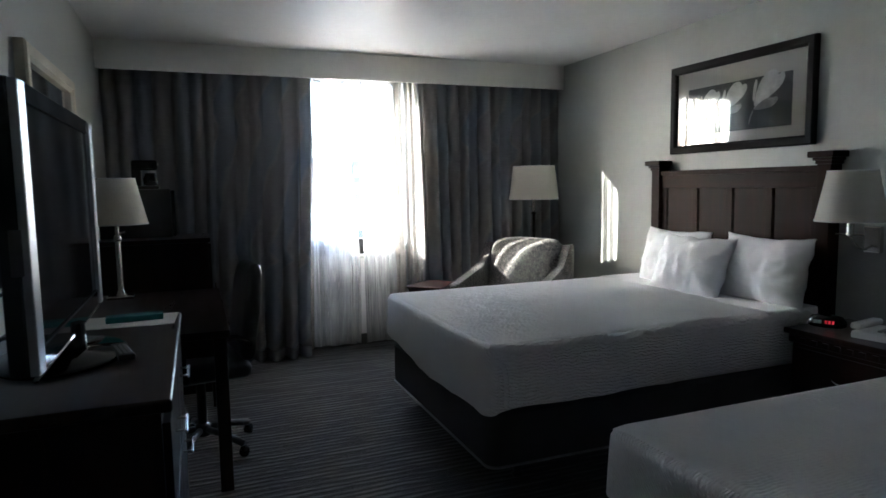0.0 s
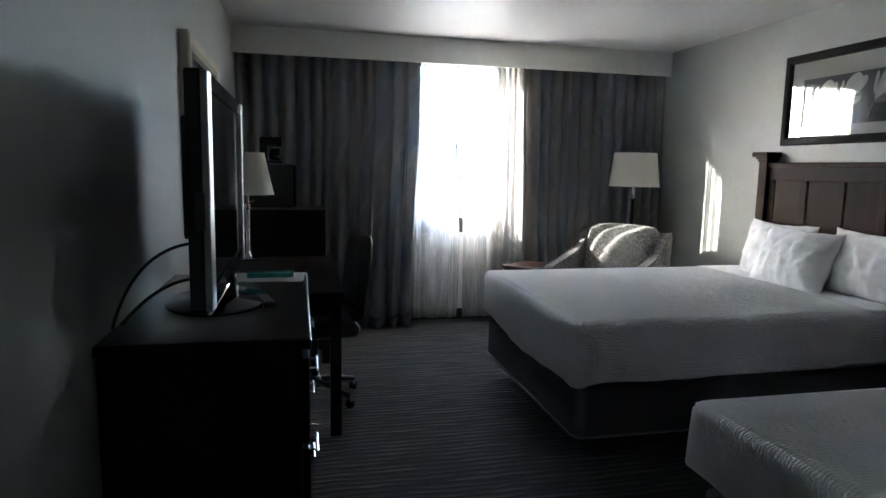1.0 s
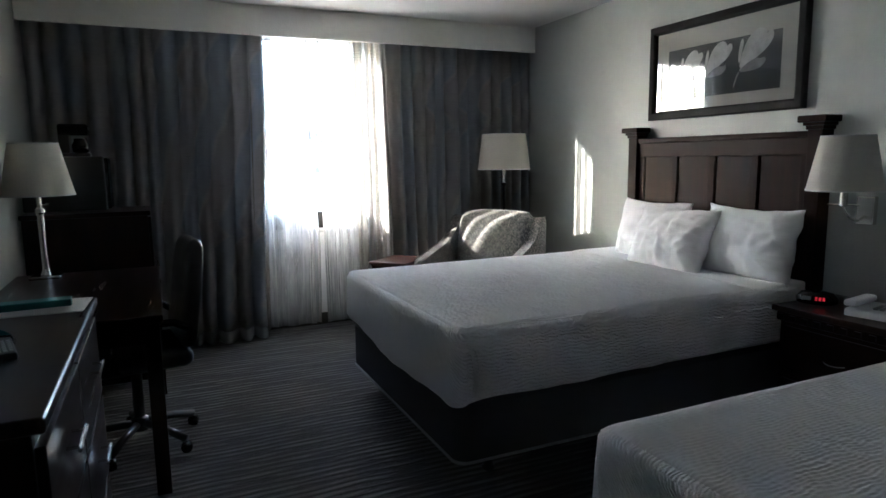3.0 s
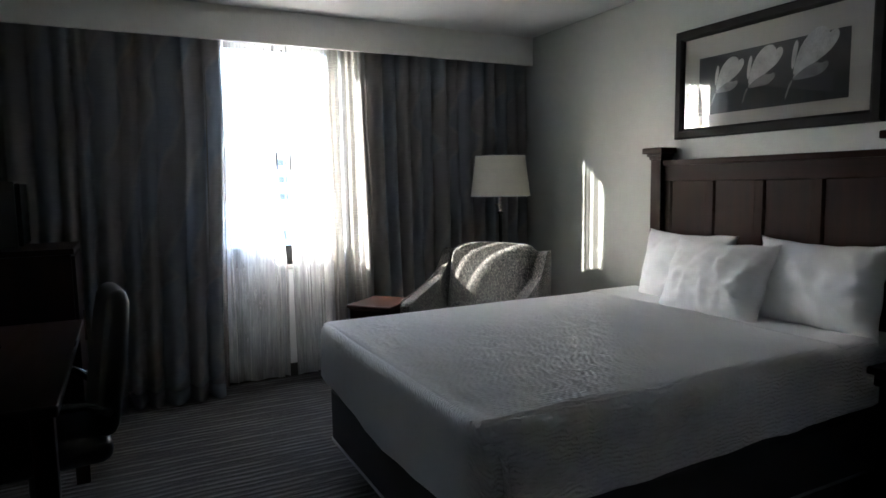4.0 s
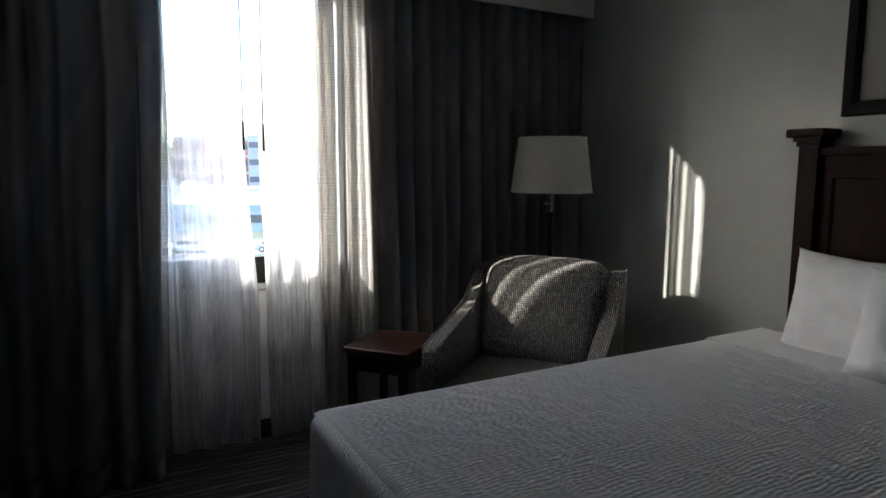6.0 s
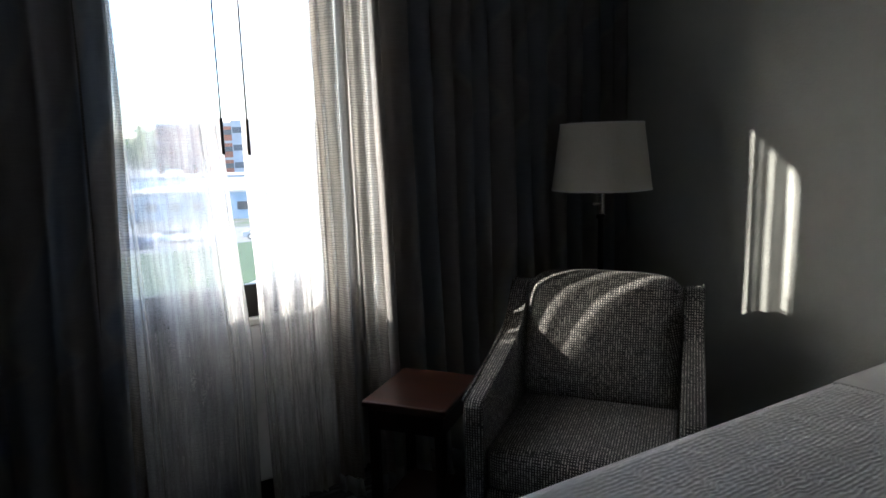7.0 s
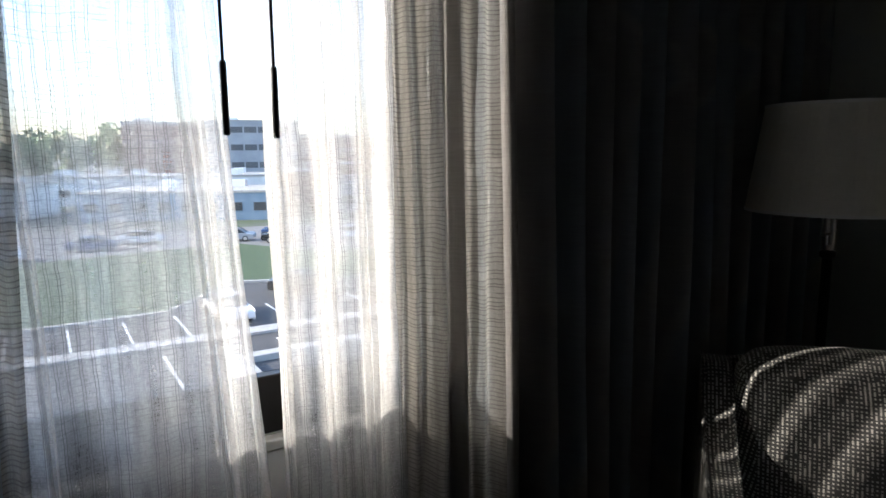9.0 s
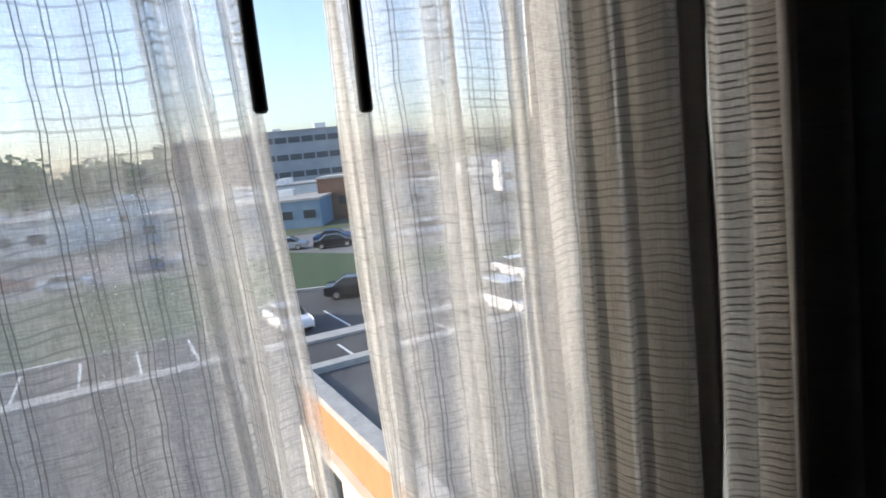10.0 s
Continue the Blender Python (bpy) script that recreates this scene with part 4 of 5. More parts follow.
part("switch", moved(lathe([(0.004, 0.0), (0.004, 0.028), (0.007, 0.03), (0.007, 0.04)], 10), Matrix.Translation((-0.014, -0.010, 1.245)) @ Matrix.Rotation(radians(-90), 4, "Y")), CHROME, lamp)
shade_part(lamp, 0.229, 0.190, 1.312, 0.298)


# ---- nightstand between the beds ----
NSX, NSY, NSZ = 2.60, 2.195, 0.685
night = thing("nightstand", (2.84, NSY, 0.0), "dark espresso nightstand with a dentil moulding under its top", "nightstand")
part("body", block(-0.215, 0.235, -0.29, 0.29, 0.06, NSZ - 0.075, 0.004), ESPRESSO_UP, night)
part("plinth", block(-0.20, 0.235, -0.275, 0.275, 0.0, 0.06, 0.003), ESPRESSO, night)
part("top", block(-0.245, 0.24, -0.325, 0.325, NSZ - 0.03, NSZ, 0.007, 3), ESPRESSO, night)
bm = block(-0.228, 0.235, -0.305, 0.305, NSZ - 0.075, NSZ - 0.03, 0.006)
for k in range(10):
    y = -0.28 + 0.56 * k / 9
    block(-0.238, -0.227, y - 0.016, y + 0.016, NSZ - 0.066, NSZ - 0.04, 0.002, bm=bm)
part("moulding", bm, ESPRESSO, night)
for z0, z1 in ((0.09, 0.33), (0.35, 0.59)):
    d = part("drawer", block(-0.229, -0.214, -0.265, 0.265, z0, z1, 0.004), ESPRESSO, night)
    part("handle", tube(arc((-0.230, -0.05, (z0 + z1) / 2), (-0.275, 0, (z0 + z1) / 2 - 0.01), (-0.230, 0.05, (z0 + z1) / 2)), 0.005, 8), CHROME, d, "nickel bow handle")

clock = thing("alarm_clock", (2.80, 2.43, NSZ), "small black alarm clock with a lit red display", "alarm clock", rot=-62)
bm = lathe([(0.058, 0.0), (0.066, 0.006), (0.068, 0.03), (0.052, 0.055), (0.02, 0.064)], 28)
moved(bm, Matrix.Diagonal((1.35, 0.85, 1.0, 1)))
part("case", bm, GLOSS_BLACK, clock, smooth=True)
RED = Nodes("red_display")
RED.set(Base_Color=(0.12, 0.004, 0.006, 1), Roughness=0.3, Emission_Color=(1.0, 0.04, 0.06, 1), Emission_Strength=0.012)
face = part("display", moved(block(-0.062, 0.062, -0.004, 0.004, -0.013, 0.013, 0.003), Matrix.Translation((0, -0.0515, 0.030)) @ Matrix.Rotation(radians(-18), 4, "X")), GLOSS_BLACK, clock)
for x in (0.004, 0.020, 0.036):
    part("digit", moved(block(x - 0.005, x + 0.005, -0.0052, -0.0042, -0.008, 0.008), Matrix.Translation((0, -0.0515, 0.030)) @ Matrix.Rotation(radians(-18), 4, "X")), RED.m, face)
part("label", moved(block(-0.055, -0.018, -0.0052, -0.0042, -0.009, 0.009), Matrix.Translation((0, -0.0515, 0.030)) @ Matrix.Rotation(radians(-18), 4, "X")), WHITE_PLASTIC, face, "pale reflective panel")

phone = thing("telephone", (2.80, 2.14, NSZ), "cream desk telephone with its handset on the cradle", "telephone", rot=-80)
part("body", moved(block(-0.10, 0.10, -0.095, 0.095, 0.0, 0.04, 0.01, 3), Matrix.Rotation(radians(4), 4, "X")), WHITE_PLASTIC, phone)
hs = part("handset", moved(block(-0.10, -0.045, -0.11, 0.11, 0.045, 0.075, 0.012, 3), Matrix()), WHITE_PLASTIC, phone)
for j in range(4):
    for i in range(3):
        part("key", block(0.0 + 0.026 * i, 0.018 + 0.026 * i, -0.055 + 0.026 * j, -0.037 + 0.026 * j, 0.036, 0.045, 0.002), simple("key_grey", (0.35, 0.35, 0.34), 0.5) if (i, j) == (0, 0) else bpy.data.materials["key_grey"], phone)


def wall_lamp(cy):
    """A swing-arm bedside lamp: wall plate, curved arm, cross bar and shade."""
    ob = thing("wall_lamp", (2.90, cy, 0.0), "bedside wall lamp with a nickel swing arm and cream shade", "wall lamp")
    part("plate", block(0.165, 0.198, -0.045, 0.045, 1.06, 1.20, 0.006), CHROME, ob)
    part("arm", tube(arc((0.17, 0, 1.10), (0.04, -0.02, 1.05), (0.0, 0, 1.165), 18), 0.007, 10), CHROME, ob, smooth=True)
    part("cross_bar", tube([(-0.035, 0.055, 1.165), (0.035, -0.055, 1.165)], 0.005, 8), CHROME, ob)
    part("socket", lathe([(0.010, 1.155), (0.018, 1.16), (0.018, 1.225), (0.01, 1.25)], 16), CHROME, ob)
    shade_part(ob, 0.165, 0.115, 1.235, 0.255)
    return ob


wall_lamp(2.40)

# ---- dresser with the television ----
DX, DY0, DY1, DZ = -0.325, 1.675, 2.80, 0.970
dresser = thing("dresser", (-0.605, (DY0 + DY1) / 2, 0.0), "dark espresso dresser with nickel bar handles", "dresser")
hd = (DY1 - DY0) / 2
part("body", block(-0.272, 0.258, -hd + 0.018, hd - 0.018, 0.07, DZ - 0.032, 0.003), ESPRESSO_UP, dresser)
part("plinth", block(-0.27, 0.235, -hd + 0.03, hd - 0.03, 0.0, 0.07, 0.003), ESPRESSO, dresser)
part("top", block(-0.276, 0.284, -hd, hd, DZ - 0.032, DZ, 0.008, 3), ESPRESSO, dresser)
for z0, z1 in ((0.10, 0.36), (0.375, 0.635), (0.65, 0.905)):
    for y0, y1 in ((-hd + 0.03, -0.006), (0.006, hd - 0.03)):
        d = part("drawer", block(0.257, 0.277, y0, y1, z0, z1, 0.003), ESPRESSO, dresser)
        m, z = (y0 + y1) / 2, (z0 + z1) / 2 + 0.03
        bm = tube([(0.305, m - 0.07, z), (0.305, m + 0.07, z)], 0.005, 8)
        join(bm, tube([(0.275, m - 0.05, z), (0.305, m - 0.05, z)], 0.004, 8))
        join(bm, tube([(0.275, m + 0.05, z), (0.305, m + 0.05, z)], 0.004, 8))
        part("handle", bm, CHROME, d, "nickel bar handle")

tv = thing("television", (-0.607, 2.205, DZ), "flat black television with a silver edge on a gloss stand", "television")
TW, T0, T1 = 0.505, 0.075, 0.722
part("case", block(-0.034, 0.010, -TW, TW, T0, T1, 0.008, 3), GLOSS_BLACK, tv)
bm = block(-0.046, -0.033, -TW + 0.012, TW - 0.012, T0 + 0.20, T1 - 0.12, 0.010, 3)
part("back_cover", bm, BLACK, tv)
for z0, z1 in ((T0, T0 + 0.055), (T1 - 0.045, T1)):
    part("bezel", block(0.0105, 0.022, -TW + 0.050, TW - 0.050, z0, z1, 0.003), GLOSS_BLACK, tv)
part("screen", block(0.0105, 0.015, -TW + 0.055, TW - 0.055, T0 + 0.055, T1 - 0.045), SCREEN, tv, "dark glossy screen")
for s in (-1, 1):
    bm = moved(block(-0.012, 0.010, -0.023, 0.023, T0 + 0.004, T1 - 0.004, 0.004, 3), Matrix.Translation((0.018, s * (TW - 0.024), 0)) @ Matrix.Rotation(radians(-4 + 2 * s), 4, "Z"))
    part("side_strip", bm, SATIN, tv, "satin silver upright strip")
edge = bmesh.new()
join(edge, tube([(0.016, -TW, T0 - 0.004), (0.016, TW, T0 - 0.004)], 0.006, 12))
part("silver_edge", edge, POLISHED, tv, "thin silver edge strip", smooth=True)
part("port_cover", block(-0.012, 0.012, -TW - 0.0025, -TW + 0.001, 0.30, 0.40, 0.001), simple("port_grey", (0.10, 0.10, 0.10), 0.5), tv)
part("neck", lathe([(0.045, 0.02), (0.04, 0.10)], 20), GLOSS_BLACK, tv)
part("stand", moved(lathe([(0.24, 0.0), (0.245, 0.006), (0.235, 0.014), (0.06, 0.024), (0.045, 0.03)], 48), Matrix.Translation((-0.02, 0, 0)) @ Matrix.Diagonal((0.70, 0.95, 1, 1))), GLOSS_BLACK, tv, "oval gloss black foot", smooth=True)

cab = tube(arc((-0.652, 2.02, 1.20), (-0.82, 1.90, 1.21), (-0.862, 1.80, 0.984), 16), 0.005, 8)
tagged(part("power_cable", cab, BLACK, None, "black cable drooping behind the television", smooth=True), "", "cable")
cab = tube(arc((-0.650, 2.12, 1.07), (-0.78, 2.06, 1.09), (-0.858, 1.88, 0.978), 14), 0.0055, 8)
tagged(part("aerial_cable", cab, BLACK, None, "black cable lying down to the dresser top", smooth=True), "", "cable")

pad = thing("desk_blotter", (-0.50, 2.675, DZ), "white printed sheet lying on the dresser", "paper sheet", rot=-3)
part("sheet", block(-0.165, 0.165, -0.105, 0.105, 0.001, 0.004), PAPER, pad)
tagged(part("teal_card_holder", moved(block(-0.095, 0.095, -0.028, 0.028, 0.0, 0.022, 0.003), pose(-0.475, 2.675, DZ + 0.0045, 0, 0, 4)), TEAL, None, "small teal folded card box on the white sheet"), "", "card box")
rem = thing("remote_control", (-0.47, 2.17, DZ), "slim black remote control on the dresser", "remote control", rot=14)
part("body", block(-0.022, 0.022, -0.085, 0.085, 0.0, 0.018, 0.005, 3), BLACK, rem)
for j in range(6):
    for i in range(3):
        part("button", block(-0.016 + 0.012 * i, -0.008 + 0.012 * i, -0.065 + 0.02 * j, -0.054 + 0.02 * j, 0.0175, 0.0205, 0.001), bpy.data.materials["key_grey"], rem)

# ---- desk, lamp and office chair ----
desk = thing("desk", (-0.50, 3.90, 0.0), "reddish-dark wooden writing desk on square legs", "desk")
KX0, KX1, KY = -0.365, 0.375, 0.69
part("desktop", block(KX0, KX1, -KY, KY, 0.755, 0.790, 0.006, 3), ESPRESSO, desk)
for x0, x1, y0, y1 in ((KX1 - 0.06, KX1 - 0.04, -KY + 0.06, KY - 0.06), (KX0 + 0.02, KX0 + 0.04, -KY + 0.06, KY - 0.06), (KX0 + 0.06, KX1 - 0.06, -KY + 0.03, -KY + 0.05), (KX0 + 0.06, KX1 - 0.06, KY - 0.05, KY - 0.03)):
    part("apron", block(x0, x1, y0, y1, 0.665, 0.755, 0.002), ESPRESSO, desk)
for x in (KX0 + 0.045, KX1 - 0.045):
    for y in (-KY + 0.045, KY - 0.045):
        part("leg", block(x - 0.03, x + 0.03, y - 0.03, y + 0.03, 0.0, 0.755, 0.004), ESPRESSO_UP, desk)

dl = thing("desk_lamp", (-0.70, 4.46, 0.790), "nickel column desk lamp with a cream tapered shade", "desk lamp")
part("base", block(-0.075, 0.075, -0.075, 0.075, 0.0, 0.018, 0.005), CHROME, dl)
part("column", lathe([(0.028, 0.018), (0.022, 0.03), (0.016, 0.05), (0.016, 0.35), (0.022, 0.36), (0.022, 0.38), (0.012, 0.39), (0.012, 0.46)], 24), CHROME, dl)
part("switch", moved(lathe([(0.006, 0.0), (0.006, 0.03), (0.011, 0.031), (0.011, 0.045)], 12), Matrix.Translation((0, 0, 0.40)) @ Matrix.Rotation(radians(90), 4, "Y")), CHROME, dl)
shade_part(dl, 0.178, 0.118, 0.455, 0.275)

oc = thing("office_chair", (-0.27, 3.82, 0.0), "black leather swivel chair pushed to the desk", "office chair", rot=8)
for k in range(5):
    a = radians(72 * k + 20)
    c, s = math.cos(a), math.sin(a)
    leg = part("foot", tube([(0.03 * c, 0.03 * s, 0.115), (0.16 * c, 0.16 * s, 0.10), (0.285 * c, 0.285 * s, 0.068)], 0.019, 10), BLACK, oc, smooth=True)
    bm = moved(lathe([(0.010, -0.022), (0.026, -0.020), (0.028, 0.0), (0.026, 0.020), (0.010, 0.022)], 18), Matrix.Translation((0.285 * c, 0.285 * s, 0.028)) @ Matrix.Rotation(a + 0.7, 4, "Z") @ Matrix.Rotation(radians(90), 4, "X"))
    part("caster", bm, GLOSS_BLACK, leg, smooth=True)
part("column", lathe([(0.04, 0.08), (0.04, 0.14), (0.026, 0.15), (0.026, 0.42)], 20), BLACK, oc)
part("seat", moved(cushion(0.48, 0.48, 0.09, 0.04, 0.01), Matrix.Translation((0, 0, 0.43))), LEATHER, oc, smooth=True)
bk = moved(cushion(0.44, 0.075, 0.52, 0.036, 0.0, 0.14), Matrix.Rotation(radians(-90), 4, "Z") @ Matrix.Translation((0, 0.225, 0.515)))
for v in bk.verts:
    h = max(0.0, (v.co.z - 0.82) / 0.22)
    v.co.y *= 1 - 0.28 * h * h
part("backrest", bk, LEATHER, oc, smooth=True)
part("back_bar", tube([(0.05, 0, 0.42), (0.22, 0, 0.43), (0.268, 0, 0.56)], 0.016, 10), BLACK, oc, smooth=True)
for s in (-1, 1):
    part("armrest", tube([(-0.10, s * 0.25, 0.46), (-0.12, s * 0.28, 0.58), (-0.10, s * 0.285, 0.665), (0.0, s * 0.285, 0.68), (0.15, s * 0.28, 0.67), (0.23, s * 0.25, 0.62)], 0.018, 10), GLOSS_BLACK, oc, smooth=True)

# ---- fridge cabinet with microwave and coffee maker ----
fc = thing("fridge_cabinet", (-0.52, 5.10, 0.0), "dark espresso fridge cabinet standing before the drape", "cabinet")
part("body", block(-0.34, 0.345, -0.25, 0.25, 0.06, 1.08, 0.004), ESPRESSO_UP, fc)
part("plinth", block(-0.33, 0.33, -0.24, 0.25, 0.0, 0.06, 0.003), ESPRESSO, fc)
part("top", block(-0.35, 0.36, -0.26, 0.26, 1.08, 1.11, 0.006), ESPRESSO, fc)
d = part("door", block(0.344, 0.362, -0.24, 0.24, 0.08, 1.07, 0.003), ESPRESSO_UP, fc)
part("handle", tube([(0.385, -0.20, 0.62), (0.385, -0.20, 0.78)], 0.006, 8), CHROME, d)
mw = thing("microwave", (-0.60, 5.10, 1.11), "black microwave oven on the fridge cabinet", "microwave")
part("case", block(-0.25, 0.20, -0.20, 0.20, 0.012, 0.345, 0.008), BLACK, mw)
part("door", block(0.20, 0.222, -0.195, 0.08, 0.02, 0.335, 0.005), GLOSS_BLACK, mw)
part("control_panel", block(0.20, 0.216, 0.085, 0.195, 0.02, 0.335, 0.004), BLACK, mw)
cm = thing("coffee_maker", (-0.565, 5.05, 1.456), "small black coffee maker with a steel trim", "coffee maker")
part("base", block(-0.08, 0.09, -0.07, 0.07, 0.0, 0.022, 0.006), BLACK, cm)
part("column", block(-0.08, -0.02, -0.065, 0.065, 0.022, 0.15, 0.008), BLACK, cm)
part("head", block(-0.08, 0.085, -0.07, 0.07, 0.13, 0.20, 0.015, 3), GLOSS_BLACK, cm)
part("trim", block(0.083, 0.089, -0.03, 0.03, 0.165, 0.182, 0.002), STEEL, cm)
part("carafe", moved(lathe([(0.03, 0.023), (0.046, 0.03), (0.05, 0.07), (0.036, 0.10), (0.036, 0.112)], 24), Matrix.Translation((0.035, 0, 0))), GLOSS_BLACK, cm, smooth=True)


# ---- outside ----
GZ = -8.0
k = Nodes("town_ground")
f = k.math("ADD", k.math("MULTIPLY", k.noise(k.coord(), 0.02, 5.0), 0.7), k.math("MULTIPLY", k.noise(k.coord(), 0.4, 4.0), 0.3))
k.link(k.ramp(f, [(0.42, (0.06, 0.085, 0.035)), (0.5, (0.10, 0.10, 0.09)), (0.6, (0.16, 0.155, 0.145))]), k.b.inputs["Base Color"])
k.set(Roughness=0.95)
TOWN = k.m


def ground_paint(name, a, b, scale=0.6, fine=9.0):
    k = Nodes(name)
    f = k.math("ADD", k.math("MULTIPLY", k.noise(k.coord(), scale, 5.0, 0.6), 0.6), k.math("MULTIPLY", k.noise(k.coord(), fine, 3.0), 0.4))
    k.link(k.ramp(f, [(0.35, a), (0.65, b)]), k.b.inputs["Base Color"])
    k.set(Roughness=0.92)
    k.bump(f, 0.3, 0.02)
    return k.m


ASPHALT = ground_paint("asphalt", (0.035, 0.036, 0.038), (0.075, 0.075, 0.075))
ROAD = ground_paint("pale_road", (0.13, 0.13, 0.125), (0.19, 0.185, 0.18))
GRASS = ground_paint("lawn", (0.024, 0.046, 0.012), (0.050, 0.085, 0.026), 0.8, 14.0)
CONCRETE = ground_paint("concrete", (0.30, 0.29, 0.27), (0.42, 0.41, 0.38), 2.0)
WHITE_LINE = simple("road_marking", (0.62, 0.62, 0.60), 0.8)
structure("ground", block(-1800, 1800, -600, 2600, GZ - 1, GZ), TOWN, "patchwork of pavement and grass reaching the horizon", "ground")


def slab(name, pts, z, h, material, label, category):
    return structure(name, moved(prism(pts, h, "z"), Matrix.Translation((0, 0, z))), material, label, category)


NEAR = [(-40, 44), (6.5, 44.5), (12.5, 51.5), (20, 48), (70, 47)]
FAR = [(70, 55), (32, 57), (21.8, 64.5), (17.7, 72.8), (-0.3, 70), (-40, 70)]
slab("parking_lot", [(-40, 7), (70, 7)] + NEAR[::-1], GZ, 0.02, ASPHALT, "dark asphalt hotel parking lot", "parking lot")
slab("lawn", [(x, y + 0.4) for x, y in NEAR] + FAR, GZ, 0.16, GRASS, "sunlit green grass bank beyond the parking lot", "lawn")
slab("kerb", NEAR + [(x, y + 0.4) for x, y in NEAR[::-1]], GZ, 0.18, CONCRETE, "pale concrete kerb along the grass", "kerb")
slab("road", [(x, y + 0.02) for x, y in FAR[::-1]] + [(95, 55), (95, 84), (30, 88), (-40, 94)], GZ, 0.02, ROAD, "pale sunlit road and lot beyond the grass", "road")
slab("pavement", [(-10, 37.6), (34, 36.6), (34, 37.8), (-10, 38.8)], GZ + 0.02, 0.14, CONCRETE, "pale concrete island between parking rows", "pavement")
for i in range(12):
    x = -4.2 + 2.75 * i
    structure("parking_line", block(x - 0.07, x + 0.07, 39.0, 43.9, GZ + 0.021, GZ + 0.026), WHITE_LINE, "white painted parking bay line", "road marking")
for i in range(6):
    x = 5.0 + 2.75 * i
    structure("parking_line", block(x - 0.07, x + 0.07, 31.0, 36.0, GZ + 0.021, GZ + 0.026), WHITE_LINE, "white painted parking bay line", "road marking")

# lower hotel wing with an orange parapet wall
ORANGE = ground_paint("orange_stucco", (0.40, 0.19, 0.075), (0.47, 0.235, 0.10), 3.0, 30.0)
CREAM_STUCCO = ground_paint("cream_stucco", (0.58, 0.52, 0.40), (0.68, 0.62, 0.50), 3.0, 30.0)
MEMBRANE = ground_paint("roof_membrane", (0.045, 0.047, 0.050), (0.11, 0.11, 0.11), 0.35, 3.0)
wing = thing("hotel_wing", (9.6, 15.7, GZ), "low hotel wing with an orange wall and dark flat roof", "building")
part("wall", block(-4.75, 5.0, -7.5, 6.0, 0.0, 3.75, 0.02), ORANGE, wing, "orange stucco wall")
part("roof", block(-4.5, 4.7, -7.3, 5.7, 3.751, 3.80), MEMBRANE, wing, "dark membrane roof")
for x0, x1, y0, y1 in ((-4.9, -4.45, -7.6, 6.1), (4.65, 5.1, -7.6, 6.1), (-4.45, 4.65, 5.65, 6.1)):
    part("coping", block(x0, x1, y0, y1, 3.76, 3.98, 0.02), CONCRETE, wing, "pale grey coping")
part("band", block(-5.0, -4.74, -7.5, 5.6, 0.9, 2.6, 0.03), CREAM_STUCCO, wing, "cream wall band")
for y in (-4.0, -0.5, 3.0):
    w = part("window", block(-5.03, -4.99, y - 0.7, y + 0.7, 1.1, 2.4, 0.01), simple("dark_window", (0.03, 0.035, 0.04), 0.35) if y < -3 else bpy.data.materials["dark_window"], wing)
DARK_WINDOW = bpy.data.materials["dark_window"]


def car(name_color, color, loc, rot, van=False):
    label = "parked " + name_color + (" delivery van on asphalt" if van else " saloon car on asphalt")
    ob = thing("car", loc, label, "car", "parked cars", rot)
    paint = bpy.data.materials.get("car_paint_" + name_color) or simple("car_paint_" + name_color, color, 0.25, 0.1, vary=0.03, bump=0.0)
    L = 2.25
    h = 1.75 if van else 1.42
    prof = [(-L, 0.35), (-L, 0.72), (-L + 0.12, 0.82), (-L + 0.95, 0.92), (L - 0.75, 0.95), (L - 0.05, 0.90), (L, 0.7), (L, 0.35), (L - 0.3, 0.25), (-L + 0.3, 0.25)]
    bm = moved(prism(prof, 1.74, "y"), Matrix.Translation((0, -0.87, 0)))
    bmesh.ops.bevel(bm, geom=list(bm.edges), offset=0.06, segments=2, affect="EDGES", profile=0.5)
    part("body", bm, paint, ob, smooth=False)
    cab_prof = [(-L + 0.85, 0.9), (-L + 1.55, h - 0.05), (-L + 1.9, h), (0.9 if not van else L - 0.3, h), (L - 0.6 if not van else L - 0.1, 0.92)]
    bm = moved(prism(cab_prof, 1.45, "y"), Matrix.Translation((0, -0.725, 0)))
    bmesh.ops.bevel(bm, geom=list(bm.edges), offset=0.05, segments=2, affect="EDGES", profile=0.5)
    part("cabin", bm, DARK_WINDOW, ob, "dark windows")
    part("roof", block(-L + 1.75, (0.8 if not van else L - 0.35), -0.66, 0.66, h - 0.02, h + 0.025, 0.02), paint, ob)
    for x in (-1.38, 1.38):
        for s in (-1, 1):
            w = part("wheel", moved(lathe([(0.20, -0.10), (0.31, -0.10), (0.32, 0.0), (0.31, 0.10), (0.20, 0.10)], 16), Matrix.Translation((x, s * 0.80, 0.32)) @ Matrix.Rotation(radians(90), 4, "X")), BLACK, ob)
            part("rim", moved(lathe([(0.05, -0.105), (0.20, -0.104), (0.20, 0.104), (0.05, 0.105)], 12), Matrix.Translation((x, s * 0.80, 0.32)) @ Matrix.Rotation(radians(90), 4, "X")), STEEL, w)
    return ob


